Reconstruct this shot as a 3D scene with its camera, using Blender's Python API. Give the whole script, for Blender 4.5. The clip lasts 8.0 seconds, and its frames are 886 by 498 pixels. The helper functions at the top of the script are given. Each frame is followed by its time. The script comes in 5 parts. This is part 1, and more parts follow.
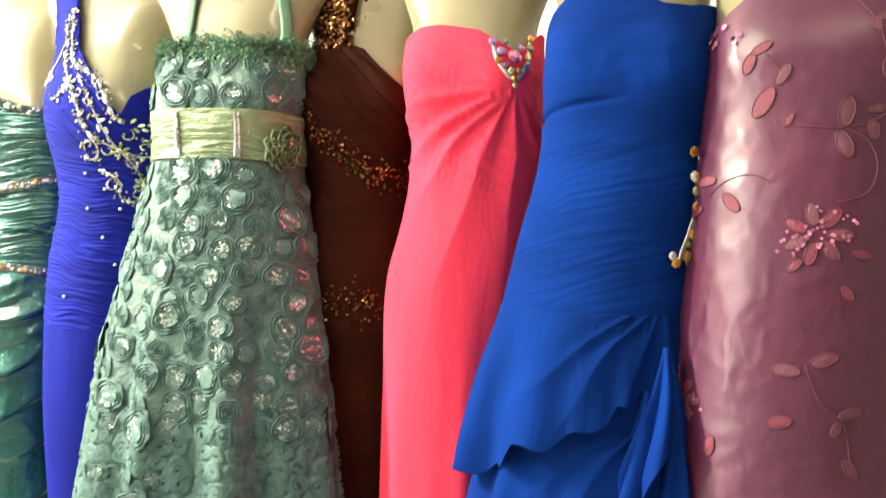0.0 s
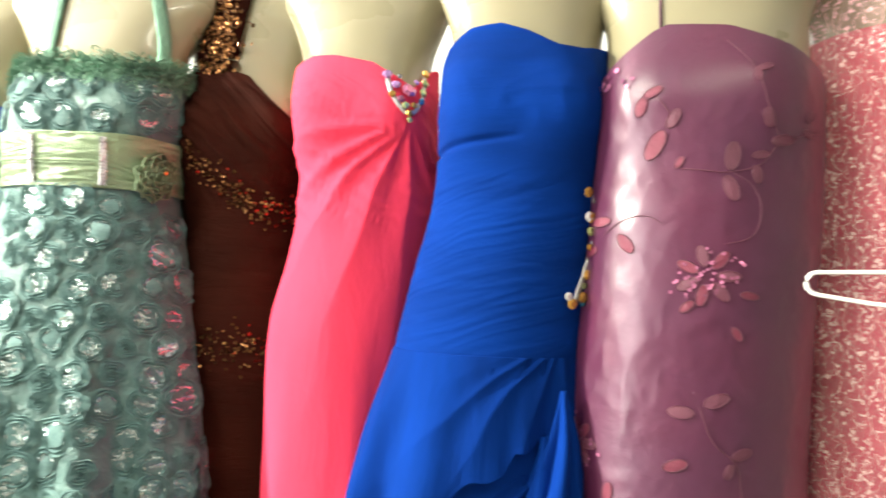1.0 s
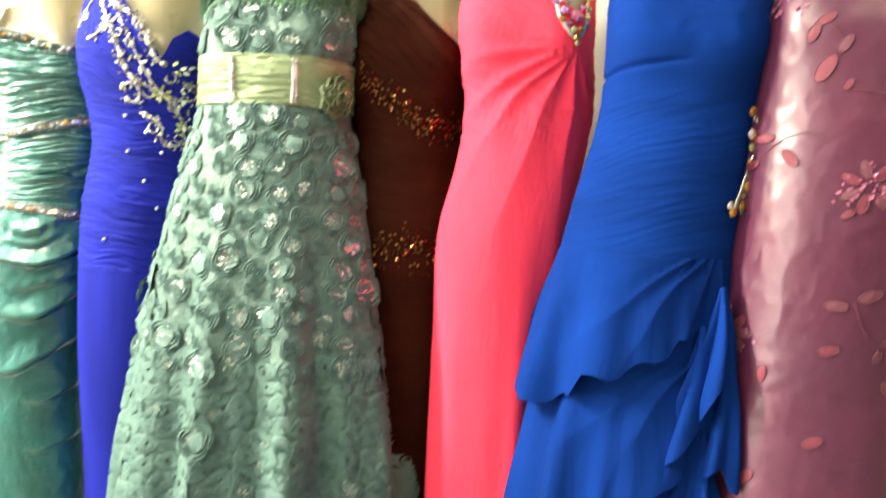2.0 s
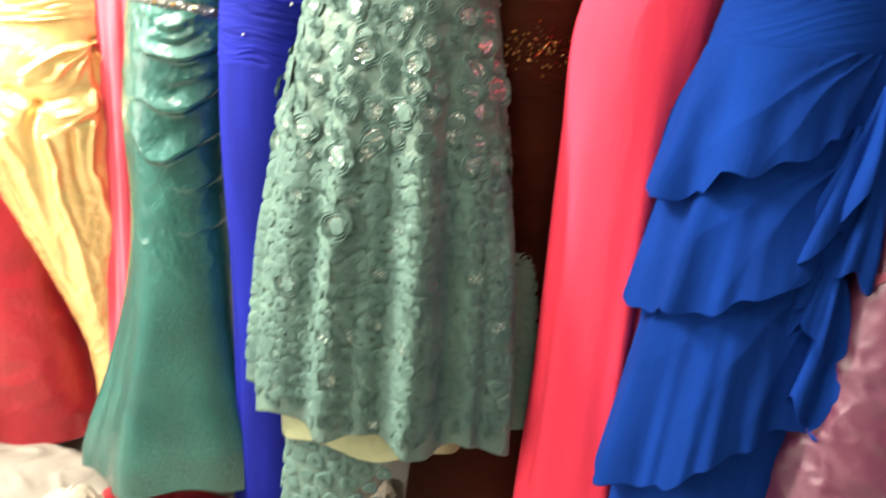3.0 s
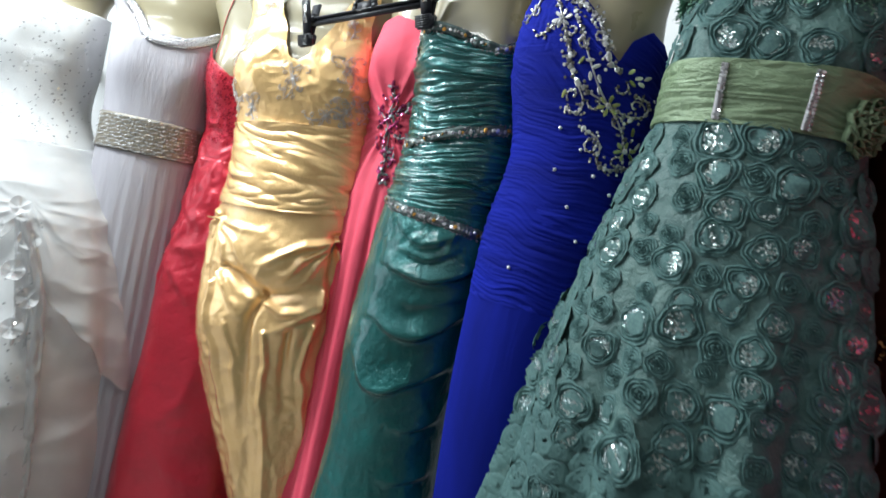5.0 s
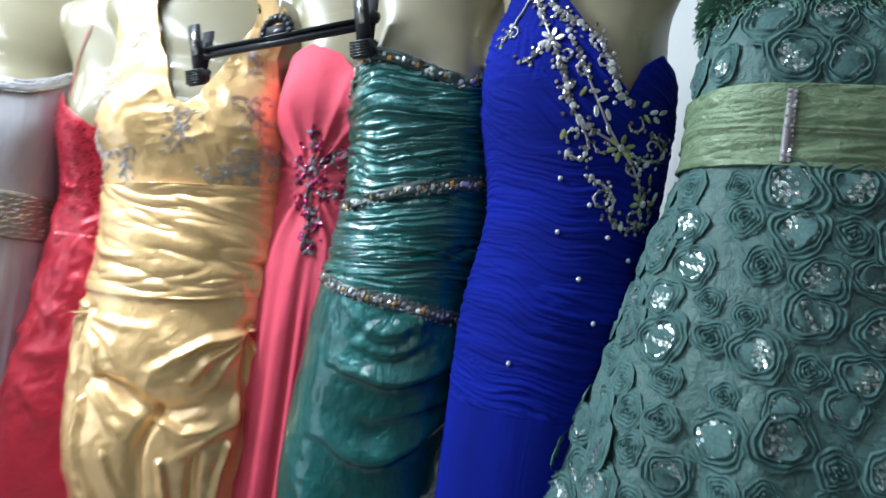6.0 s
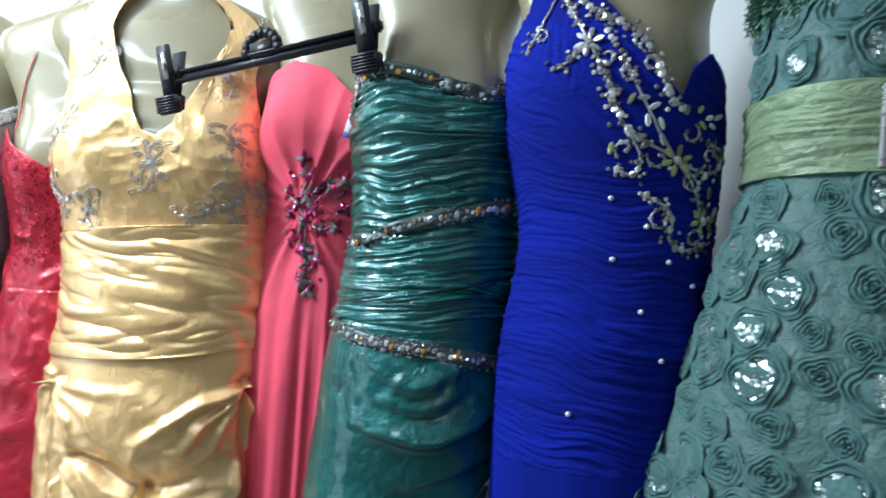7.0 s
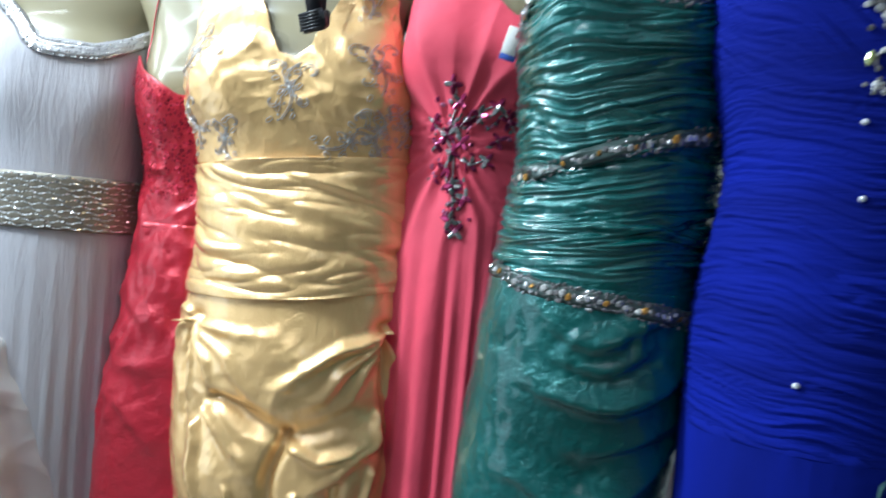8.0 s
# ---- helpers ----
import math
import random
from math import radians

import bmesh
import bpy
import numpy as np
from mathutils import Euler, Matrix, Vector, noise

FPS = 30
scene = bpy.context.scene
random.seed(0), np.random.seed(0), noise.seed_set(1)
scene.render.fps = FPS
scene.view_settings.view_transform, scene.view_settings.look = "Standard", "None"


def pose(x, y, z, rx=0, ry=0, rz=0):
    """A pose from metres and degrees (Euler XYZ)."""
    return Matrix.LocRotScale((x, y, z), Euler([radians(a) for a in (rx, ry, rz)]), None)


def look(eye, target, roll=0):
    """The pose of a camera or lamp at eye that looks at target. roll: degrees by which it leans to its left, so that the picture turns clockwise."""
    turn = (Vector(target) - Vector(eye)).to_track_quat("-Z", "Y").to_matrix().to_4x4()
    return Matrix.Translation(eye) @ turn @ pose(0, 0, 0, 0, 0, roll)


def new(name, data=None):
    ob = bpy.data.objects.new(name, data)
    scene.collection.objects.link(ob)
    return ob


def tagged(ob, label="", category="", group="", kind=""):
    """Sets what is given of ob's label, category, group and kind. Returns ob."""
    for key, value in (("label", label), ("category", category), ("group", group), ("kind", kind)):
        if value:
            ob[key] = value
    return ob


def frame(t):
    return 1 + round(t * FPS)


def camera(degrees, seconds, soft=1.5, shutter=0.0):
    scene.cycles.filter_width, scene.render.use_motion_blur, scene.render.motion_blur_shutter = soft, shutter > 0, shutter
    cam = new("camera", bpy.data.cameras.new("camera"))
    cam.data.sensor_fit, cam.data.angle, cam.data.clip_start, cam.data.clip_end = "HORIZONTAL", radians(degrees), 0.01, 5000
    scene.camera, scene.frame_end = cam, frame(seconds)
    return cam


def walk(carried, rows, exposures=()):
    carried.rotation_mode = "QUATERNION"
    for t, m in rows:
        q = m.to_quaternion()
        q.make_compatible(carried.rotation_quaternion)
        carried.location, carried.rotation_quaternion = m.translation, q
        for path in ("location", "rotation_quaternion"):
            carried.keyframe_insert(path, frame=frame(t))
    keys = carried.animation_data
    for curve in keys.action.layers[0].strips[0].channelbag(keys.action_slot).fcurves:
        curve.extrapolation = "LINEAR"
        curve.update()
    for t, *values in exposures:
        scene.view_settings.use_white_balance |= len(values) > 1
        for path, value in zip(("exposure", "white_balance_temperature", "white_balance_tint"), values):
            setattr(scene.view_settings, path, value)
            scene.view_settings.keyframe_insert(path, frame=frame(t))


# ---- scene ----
cam = camera(65.4, 8.0, shutter=0.5)
METRES, EYE, TILT, LEAN, TURN = 1.5, 1.42, 0.0, -2.0, 24.0
ROWS = [
    (0.0, 0.0, 0.0, 0.0, 0.0, 0.0, -0.0),
    (0.5, 0.003, 0.0259, 0.0012, -1.88, 2.79, -0.03),
    (0.8, -0.0035, 0.0348, -0.0005, -6.46, 3.15, -0.07),
    (1.0, -0.0029, 0.0345, -0.0013, -9.37, 3.45, -0.27),
    (1.2, -0.0301, 0.0237, 0.005, -11.77, 2.23, 0.08),
    (1.5, -0.0676, -0.0006, 0.0043, -9.22, 0.26, -0.03),
    (1.8, -0.1057, -0.0238, -0.0096, -6.32, -1.27, -0.86),
    (2.0, -0.1427, -0.0371, -0.0159, -5.46, -3.23, -1.09),
    (2.2, -0.1482, -0.0448, -0.0365, -3.87, -5.04, -1.48),
    (3.3, -0.2141, -0.0624, -0.0767, 5.38, -17.87, -2.77),
    (3.5, -0.2258, -0.0585, -0.0793, 8.64, -17.34, -3.2),
    (3.8, -0.2439, -0.0401, -0.0765, 13.1, -14.81, -4.14),
    (4.0, -0.2604, -0.0251, -0.0724, 16.0, -12.82, -4.83),
    (4.2, -0.2718, 0.009, -0.067, 17.79, -9.88, -6.43),
    (4.5, -0.2931, 0.0638, -0.0501, 19.26, -6.16, -8.32),
    (4.7, -0.312, 0.0986, -0.0382, 18.92, -4.05, -9.61),
    (5.8, -0.4511, 0.2851, -0.0109, 10.88, 2.27, -7.62),
    (6.0, -0.4889, 0.3156, 0.0042, 7.27, 2.4, -6.09),
    (6.2, -0.51, 0.3367, 0.0171, 5.12, 2.9, -5.05),
    (6.5, -0.533, 0.3648, 0.0212, 3.26, 3.57, -4.22),
    (7.0, -0.564, 0.3876, 0.0266, 3.65, 3.38, -1.98),
    (7.3, -0.5844, 0.3988, 0.0248, 5.62, 2.32, -2.59),
    (7.5, -0.5978, 0.4117, 0.0203, 7.46, 1.54, -2.99),
    (8.0, -0.6384, 0.456, 0.0174, 10.98, -1.21, -3.42),
]
EXPOSURES = [(0.0, 2.85, 8000, 0), (0.5, 2.85, 7600, 2), (1.0, 3.05, 7000, 2), (2.2, 3.0, 8300, 1), (3.5, 2.45, 7700, 6), (4.0, 1.7, 6200, 1), (4.5, 1.0, 5900, 4), (6.0, 0.7, 5350, 3), (8.0, 0.6, 5250, 0)]
walk(cam, [(t, pose(0, 0, EYE, TILT, LEAN, TURN) @ pose(METRES * x, METRES * y, METRES * z, 90 + pitch, roll, yaw)) for t, x, y, z, yaw, pitch, roll in ROWS], EXPOSURES)

# ---- light ----
world = bpy.data.worlds.new("shop_air")
scene.world = world
world.use_nodes = True
world.node_tree.nodes["Background"].inputs[0].default_value = (0.9, 0.95, 1.0, 1)
world.node_tree.nodes["Background"].inputs[1].default_value = 0.02


def area_light(name, m, sx, sy, power, color):
    data = bpy.data.lights.new(name, "AREA")
    data.shape, data.size, data.size_y, data.energy, data.color = "RECTANGLE", sx, sy, power, color
    ob = new(name, data)
    ob.matrix_world = m
    return ob


area_light("unseen_tube_light", look((-2.45, 0.15, 2.38), (-1.75, 0.75, 1.3)), 0.14, 0.8, 25, (1.0, 0.98, 0.92))
# unseen front tube, added to raise highlights on the pale gold satin
area_light("unseen_tube_light", look((-1.75, -0.75, 2.72), (-1.85, 0.9, 1.1)), 1.2, 0.10, 6.5, (1.0, 0.98, 0.92))
area_light("unseen_tube_light", look((0.3, -1.0, 2.78), (0.1, 0.6, 1.2)), 1.2, 0.12, 1.2, (1.0, 0.97, 0.88))
area_light("shop_window_daylight", look((-3.46, -1.45, 1.42), (0, -1.45, 1.42)), 1.76, 1.96, 15, (0.95, 0.98, 1.0))


# ---- materials ----
def nodes_of(name):
    m = bpy.data.materials.new(name)
    m.use_nodes = True
    t = m.node_tree
    return m, t, t.nodes["Principled BSDF"], t.nodes.new, t.links.new


def cloth(name, color, rough=0.7, vary=0.25, weave=2600, wrinkle=22, depth=0.35, stretch=(1, 1, 1), metal=0.0, sheen=0.0, coat=0.0, spec=0.5, second=None):
    """Cloth with large tonal drift, wrinkles and a fine weave."""
    m, t, p, node, link = nodes_of(name)
    co = node("ShaderNodeTexCoord")
    mp = node("ShaderNodeMapping")
    mp.inputs["Scale"].default_value = stretch
    link(co.outputs["Object"], mp.inputs[0])
    big = node("ShaderNodeTexNoise")
    big.inputs["Scale"].default_value, big.inputs["Detail"].default_value = 7, 4
    link(mp.outputs[0], big.inputs["Vector"])
    wr = node("ShaderNodeTexNoise")
    wr.inputs["Scale"].default_value, wr.inputs["Detail"].default_value, wr.inputs["Roughness"].default_value = wrinkle, 5, 0.6
    wr.inputs["Distortion"].default_value = 0.6
    link(mp.outputs[0], wr.inputs["Vector"])
    fine = node("ShaderNodeTexNoise")
    fine.inputs["Scale"].default_value, fine.inputs["Detail"].default_value = weave, 1
    link(co.outputs["Object"], fine.inputs["Vector"])
    mix = node("ShaderNodeMix")
    mix.data_type = "RGBA"
    dark = second or [c * (1 - vary) for c in color]
    mix.inputs[6].default_value, mix.inputs[7].default_value = (*dark, 1), (*[min(1, c * (1 + vary * 0.5)) for c in color], 1)
    ramp = node("ShaderNodeMapRange")
    ramp.inputs[1].default_value, ramp.inputs[2].default_value = 0.3, 0.7
    link(big.outputs["Fac"], ramp.inputs[0])
    link(ramp.outputs[0], mix.inputs[0])
    link(mix.outputs[2], p.inputs["Base Color"])
    b1 = node("ShaderNodeBump")
    b1.inputs["Strength"].default_value, b1.inputs["Distance"].default_value = depth, 0.012
    link(wr.outputs["Fac"], b1.inputs["Height"])
    b2 = node("ShaderNodeBump")
    b2.inputs["Strength"].default_value, b2.inputs["Distance"].default_value = 0.25, 0.0006
    link(fine.outputs["Fac"], b2.inputs["Height"])
    link(b1.outputs[0], b2.inputs["Normal"])
    link(b2.outputs[0], p.inputs["Normal"])
    p.inputs["Roughness"].default_value, p.inputs["Metallic"].default_value = rough, metal
    p.inputs["Sheen Weight"].default_value, p.inputs["Coat Weight"].default_value = sheen, coat
    p.inputs["Coat Roughness"].default_value = 0.25
    p.inputs["Specular IOR Level"].default_value = spec
    return m


def gloss(name, color, rough=0.2, metal=0.0, vary=0.1, scale=30, bump=0.0, coat=0.0):
    """Hard material with a little stain and unevenness."""
    m, t, p, node, link = nodes_of(name)
    co = node("ShaderNodeTexCoord")
    n = node("ShaderNodeTexNoise")
    n.inputs["Scale"].default_value, n.inputs["Detail"].default_value = scale, 5
    link(co.outputs["Object"], n.inputs["Vector"])
    mix = node("ShaderNodeMix")
    mix.data_type = "RGBA"
    mix.inputs[6].default_value, mix.inputs[7].default_value = (*[c * (1 - vary) for c in color], 1), (*color, 1)
    link(n.outputs["Fac"], mix.inputs[0])
    link(mix.outputs[2], p.inputs["Base Color"])
    rr = node("ShaderNodeMapRange")
    rr.inputs[3].default_value, rr.inputs[4].default_value = rough * 0.7, rough * 1.3
    link(n.outputs["Fac"], rr.inputs[0])
    link(rr.outputs[0], p.inputs["Roughness"])
    if bump:
        b = node("ShaderNodeBump")
        b.inputs["Strength"].default_value, b.inputs["Distance"].default_value = bump, 0.002
        link(n.outputs["Fac"], b.inputs["Height"])
        link(b.outputs[0], p.inputs["Normal"])
    p.inputs["Metallic"].default_value, p.inputs["Coat Weight"].default_value = metal, coat
    return m


def jewel(name, color, rough=0.08, metal=0.55):
    """Foil-backed cut stone; each one a little different."""
    m, t, p, node, link = nodes_of(name)
    info = node("ShaderNodeObjectInfo")
    geo = node("ShaderNodeNewGeometry")
    add = node("ShaderNodeMath")
    add.operation = "ADD"
    link(info.outputs["Random"], add.inputs[0])
    link(geo.outputs["Random Per Island"], add.inputs[1])
    fr = node("ShaderNodeMath")
    fr.operation = "FRACT"
    link(add.outputs[0], fr.inputs[0])
    mix = node("ShaderNodeMix")
    mix.data_type = "RGBA"
    mix.inputs[6].default_value, mix.inputs[7].default_value = (*[c * 0.45 for c in color], 1), (*[min(1, c * 1.25) for c in color], 1)
    link(fr.outputs[0], mix.inputs[0])
    link(mix.outputs[2], p.inputs["Base Color"])
    p.inputs["Roughness"].default_value, p.inputs["Metallic"].default_value = rough, metal
    return m


SKIN = gloss("cream_fibreglass", (0.275, 0.24, 0.15), 0.28, vary=0.12, scale=9, coat=0.4)
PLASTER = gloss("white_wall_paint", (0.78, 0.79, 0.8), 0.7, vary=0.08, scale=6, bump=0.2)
# cream of the unseen walls, kept dark so they bounce little fill light
DIM = gloss("low_bounce_cream", (0.36, 0.33, 0.30), 0.75, vary=0.3, scale=5, bump=0.2)
FLOOR = gloss("pale_floor_tile", (0.50, 0.48, 0.45), 0.35, vary=0.25, scale=12)
SAGE = cloth("sage_organza", (0.095, 0.172, 0.155), 0.5, vary=0.3, wrinkle=55, depth=0.6, second=(0.060, 0.122, 0.118))
SAGE_SATIN = cloth("sage_satin", (0.23, 0.31, 0.18), 0.36, vary=0.25, wrinkle=45, depth=0.5, stretch=(1, 1, 2), metal=0.15)
ROYAL = cloth("royal_blue_chiffon", (0.006, 0.012, 0.24), 0.85, vary=0.3, wrinkle=35, depth=0.3, stretch=(0.4, 0.4, 3), spec=0.12)
TEAL = cloth("teal_metallic_knit", (0.013, 0.125, 0.118), 0.24, vary=0.3, wrinkle=70, depth=0.4, metal=0.4, coat=0.8)
TEAL.node_tree.nodes["Principled BSDF"].inputs["Coat Roughness"].default_value = 0.14
CORAL = cloth("coral_jersey", (0.70, 0.06, 0.115), 0.7, vary=0.15, wrinkle=14, depth=0.25, sheen=0.1)
YELLOW = cloth("pale_gold_satin", (1.0, 0.65, 0.28), 0.24, vary=0.05, wrinkle=36, depth=0.26, stretch=(1, 1, 0.6), metal=0.42, coat=1.0, spec=0.9)
YELLOW.node_tree.nodes["Principled BSDF"].inputs["Coat Roughness"].default_value = 0.11
RED = cloth("red_taffeta", (0.46, 0.018, 0.04), 0.34, vary=0.15, wrinkle=34, depth=0.35, metal=0.3, coat=0.5)
LAV = cloth("lavender_white_chiffon", (0.38, 0.365, 0.40), 0.85, vary=0.1, wrinkle=16, depth=0.3, stretch=(3, 3, 0.4))
WHITE = cloth("white_organza", (0.62, 0.62, 0.62), 0.7, vary=0.1, wrinkle=14, depth=0.25)
TULLE = cloth("white_tulle", (0.66, 0.66, 0.66), 0.75, vary=0.12, wrinkle=20, depth=0.25)
TULLE.node_tree.nodes["Principled BSDF"].inputs["Alpha"].default_value = 0.55
BROWN = cloth("chocolate_jersey", (0.027, 0.0055, 0.003), 0.85, vary=0.3, wrinkle=30, depth=0.3, stretch=(0.5, 0.5, 2), spec=0.06)
PINK = cloth("hot_pink_jersey", (0.80, 0.045, 0.10), 0.85, vary=0.12, wrinkle=18, depth=0.2, stretch=(1.5, 1.5, 0.5), spec=0.15)
BLUE = cloth("cobalt_chiffon", (0.0008, 0.026, 0.195), 0.9, vary=0.25, wrinkle=30, depth=0.1, stretch=(0.5, 0.5, 2.5), spec=0.06)
FLOUNCE = cloth("cobalt_chiffon_flounce", (0.0008, 0.026, 0.195), 0.9, vary=0.25, wrinkle=16, depth=0.2, stretch=(2.2, 2.2, 0.4), spec=0.06)
ROYAL_SKIRT = cloth("royal_blue_chiffon_skirt", (0.006, 0.012, 0.24), 0.85, vary=0.25, wrinkle=10, depth=0.2, stretch=(2, 2, 0.4), spec=0.12)
MAUVE = cloth("mauve_shot_taffeta", (0.098, 0.016, 0.048), 0.5, vary=0.2, wrinkle=28, depth=0.22, metal=0.25, second=(0.09, 0.022, 0.058), coat=0.8, spec=0.3)
MAUVE.node_tree.nodes["Principled BSDF"].inputs["Coat Roughness"].default_value = 0.27
weave_dir = MAUVE.node_tree.nodes.new("ShaderNodeTangent")
weave_dir.direction_type, weave_dir.axis = "RADIAL", "Z"
taffeta = MAUVE.node_tree.nodes["Principled BSDF"]
MAUVE.node_tree.links.new(weave_dir.outputs[0], taffeta.inputs["Tangent"])
taffeta.inputs["Anisotropic"].default_value, taffeta.inputs["Anisotropic Rotation"].default_value = 0.85, 0.25
LACE = cloth("red_satin_under_net", (0.62, 0.04, 0.09), 0.5, vary=0.2, wrinkle=30, depth=0.3)


# ---- building helpers ----
def mesh_object(name, verts, faces, mats, parent=None, label="", smooth=True, slots=None):
    me = bpy.data.meshes.new(name)
    me.from_pydata([tuple(v) for v in verts], [], [tuple(f) for f in faces])
    for m in (mats if isinstance(mats, (list, tuple)) else [mats]):
        me.materials.append(m)
    if slots is not None:
        me.polygons.foreach_set("material_index", slots)
    me.polygons.foreach_set("use_smooth", [smooth] * len(me.polygons))
    me.update()
    ob = new(name, me)
    if parent:
        ob.parent = parent
    if label:
        ob["label"] = label
    return ob


def part(name, bm, material, parent, label=""):
    me = bpy.data.meshes.new(name)
    bm.to_mesh(me)
    bm.free()
    for m in (material if isinstance(material, (list, tuple)) else [material]):
        me.materials.append(m)
    me.polygons.foreach_set("use_smooth", [True] * len(me.polygons))
    ob = new(name, me)
    ob.parent = parent
    if label:
        ob["label"] = label
    return ob


def thing(name, m, label, category, group="", kind=""):
    ob = new(name)
    ob.empty_display_size = 0.1
    ob.matrix_world = m
    return tagged(ob, label, category, group, kind)


def glide(zs, rows, k):
    """Smooth curve of column k of rows (z first, in falling order) at heights zs."""
    r = sorted(rows)
    z, v = np.array([a[0] for a in r]), np.array([a[k] for a in r])
    zs = np.clip(zs, z[0], z[-1])
    slope = np.gradient(v, z)
    i = np.clip(np.searchsorted(z, zs) - 1, 0, len(z) - 2)
    h = z[i + 1] - z[i]
    u = (zs - z[i]) / h
    return ((2 * u**3 - 3 * u**2 + 1) * v[i] + (u**3 - 2 * u**2 + u) * h * slope[i] + (3 * u**2 - 2 * u**3) * v[i + 1] + (u**3 - u**2) * h * slope[i + 1])


class Form:
    """A body of oval sections: rows of height, side shift, half width, half depth; relief(a, z, x) pushes it outwards. Angle 0 faces front (-y)."""

    def __init__(self, rows, relief=None, bust=0.0, bust_z=1.69, grow=0.0):
        self.rows, self.relief, self.bust, self.bust_z, self.grow = rows, relief, bust, bust_z, grow

    def place(self, a, z, out=0.0):
        a, z = np.broadcast_arrays(np.asarray(a, float), np.asarray(z, float))
        c, w, d = glide(z, self.rows, 1), glide(z, self.rows, 2) + self.grow, glide(z, self.rows, 3) + self.grow
        s, k = np.sin(a), np.cos(a)
        nx, ny = s * d, -k * w
        n = np.sqrt(nx**2 + ny**2)
        nx, ny = nx / n, ny / n
        off = out + np.zeros_like(a)
        if self.bust:
            off = off + self.bust * (np.exp(-((a - 0.62) / 0.42) ** 2) + np.exp(-((a + 0.62) / 0.42) ** 2)) * np.exp(-((z - self.bust_z) / 0.075) ** 2)
        if self.relief:
            off = off + self.relief(a, z, c + w * s)
        return np.stack([c + w * s + nx * off, -d * k + ny * off, z], -1)

    def angle(self, x, z):
        c, w = float(glide(np.array([z]), self.rows, 1)[0]), float(glide(np.array([z]), self.rows, 2)[0]) + self.grow
        return math.asin(max(-0.98, min(0.98, (x - c) / w)))

    def on(self, x, z, out=0.0):
        """Point and outward normal on the front, at side x and height z."""
        a, e = self.angle(x, z), 0.02
        p = self.place(a, z, out)
        du = self.place(a + e, z, out) - self.place(a - e, z, out)
        dv = self.place(a, z + 0.004, out) - self.place(a, z - 0.004, out)
        n = Vector(np.cross(du, dv)).normalized()
        return Vector(p), n


def shell(name, form, top, bottom, mat, parent, label="", nt=168, nz=120, a0=-math.pi, a1=math.pi, out=0.0, thick=0.004):
    """Cloth round a form between two edges, each a height or a function of the angle, with a turned-in rim at both."""
    a = np.linspace(a0, a1, nt)
    zt = np.array([top(x) for x in a]) if callable(top) else np.full(nt, float(top))
    zb = np.array([bottom(x) for x in a]) if callable(bottom) else np.full(nt, float(bottom))
    v = np.linspace(0, 1, nz)[:, None]
    level = zt.min() - .004
    rows = zb + (zt - zb) * v
    if np.ptp(zt) > .03 and level > zb.max() + .05:
        # level rows up to the lowest point of the neckline, then rows that follow it
        q = float(np.clip((level - zb.mean()) / (zt.mean() - zb.mean()), .2, .85))
        rows = np.where(v <= q, zb + (level - zb) * v / q, level + (zt - level) * (v - q) / (1 - q))
    outer = form.place(a[None, :] + 0 * v, rows, out)
    rim_t = form.place(a, zt, out - thick)
    in_t = form.place(a, zt - 0.03, out - thick)
    rim_b = form.place(a, zb, out - thick)
    in_b = form.place(a, zb + 0.03, out - thick)
    grid = np.concatenate([in_b[None], rim_b[None], outer, rim_t[None], in_t[None]])
    rows = grid.shape[0]
    i = np.arange(rows - 1)[:, None] * nt + np.arange(nt - 1)[None, :]
    faces = np.stack([i, i + 1, i + nt + 1, i + nt], -1).reshape(-1, 4)
    return mesh_object(name, grid.reshape(-1, 3).tolist(), faces.tolist(), mat, parent, label)


def wave(x, seed):
    return noise.noise((x * 1.0, seed * 7.13, seed * 1.7))


def folds(count, deep, start, end, seed=1.0, front=1.0):
    """Hanging folds that deepen from height start down to end."""
    ph = [random.Random(seed * 10 + i).uniform(0, 6.3) for i in range(4)]

    def f(a, z, x):
        k = np.clip((start - z) / max(0.01, start - end), 0, 1) ** 1.2
        w = a + 0.12 * np.sin(2 * a + ph[0]) + 0.10 * np.sin(3 * a + ph[1]) + 0.06 * (start - z) * np.sin(a + ph[2])
        s = np.sin(count * w + ph[3]) + 0.4 * np.sin(1.7 * count * w + ph[1])
        return deep * k * s
    return f


LATTICE = np.random.RandomState(4).uniform(-1, 1, (64, 64))


def lumps(u, v, seed=0.0):
    """Smooth noise over two running coordinates."""
    u, v = np.asarray(u, float) + seed * 3.7, np.asarray(v, float) + seed * 9.1
    i, j = np.floor(u).astype(int), np.floor(v).astype(int)
    p, q = u - i, v - j
    p, q = p * p * (3 - 2 * p), q * q * (3 - 2 * q)
    g = lambda a, b: LATTICE[a % 64, b % 64]
    return (g(i, j) * (1 - p) + g(i + 1, j) * p) * (1 - q) + (g(i, j + 1) * (1 - p) + g(i + 1, j + 1) * p) * q


def gate(z, z0, z1, soft=0.03):
    return np.clip((z - z0) / soft, 0, 1) * np.clip((z1 - z) / soft, 0, 1)


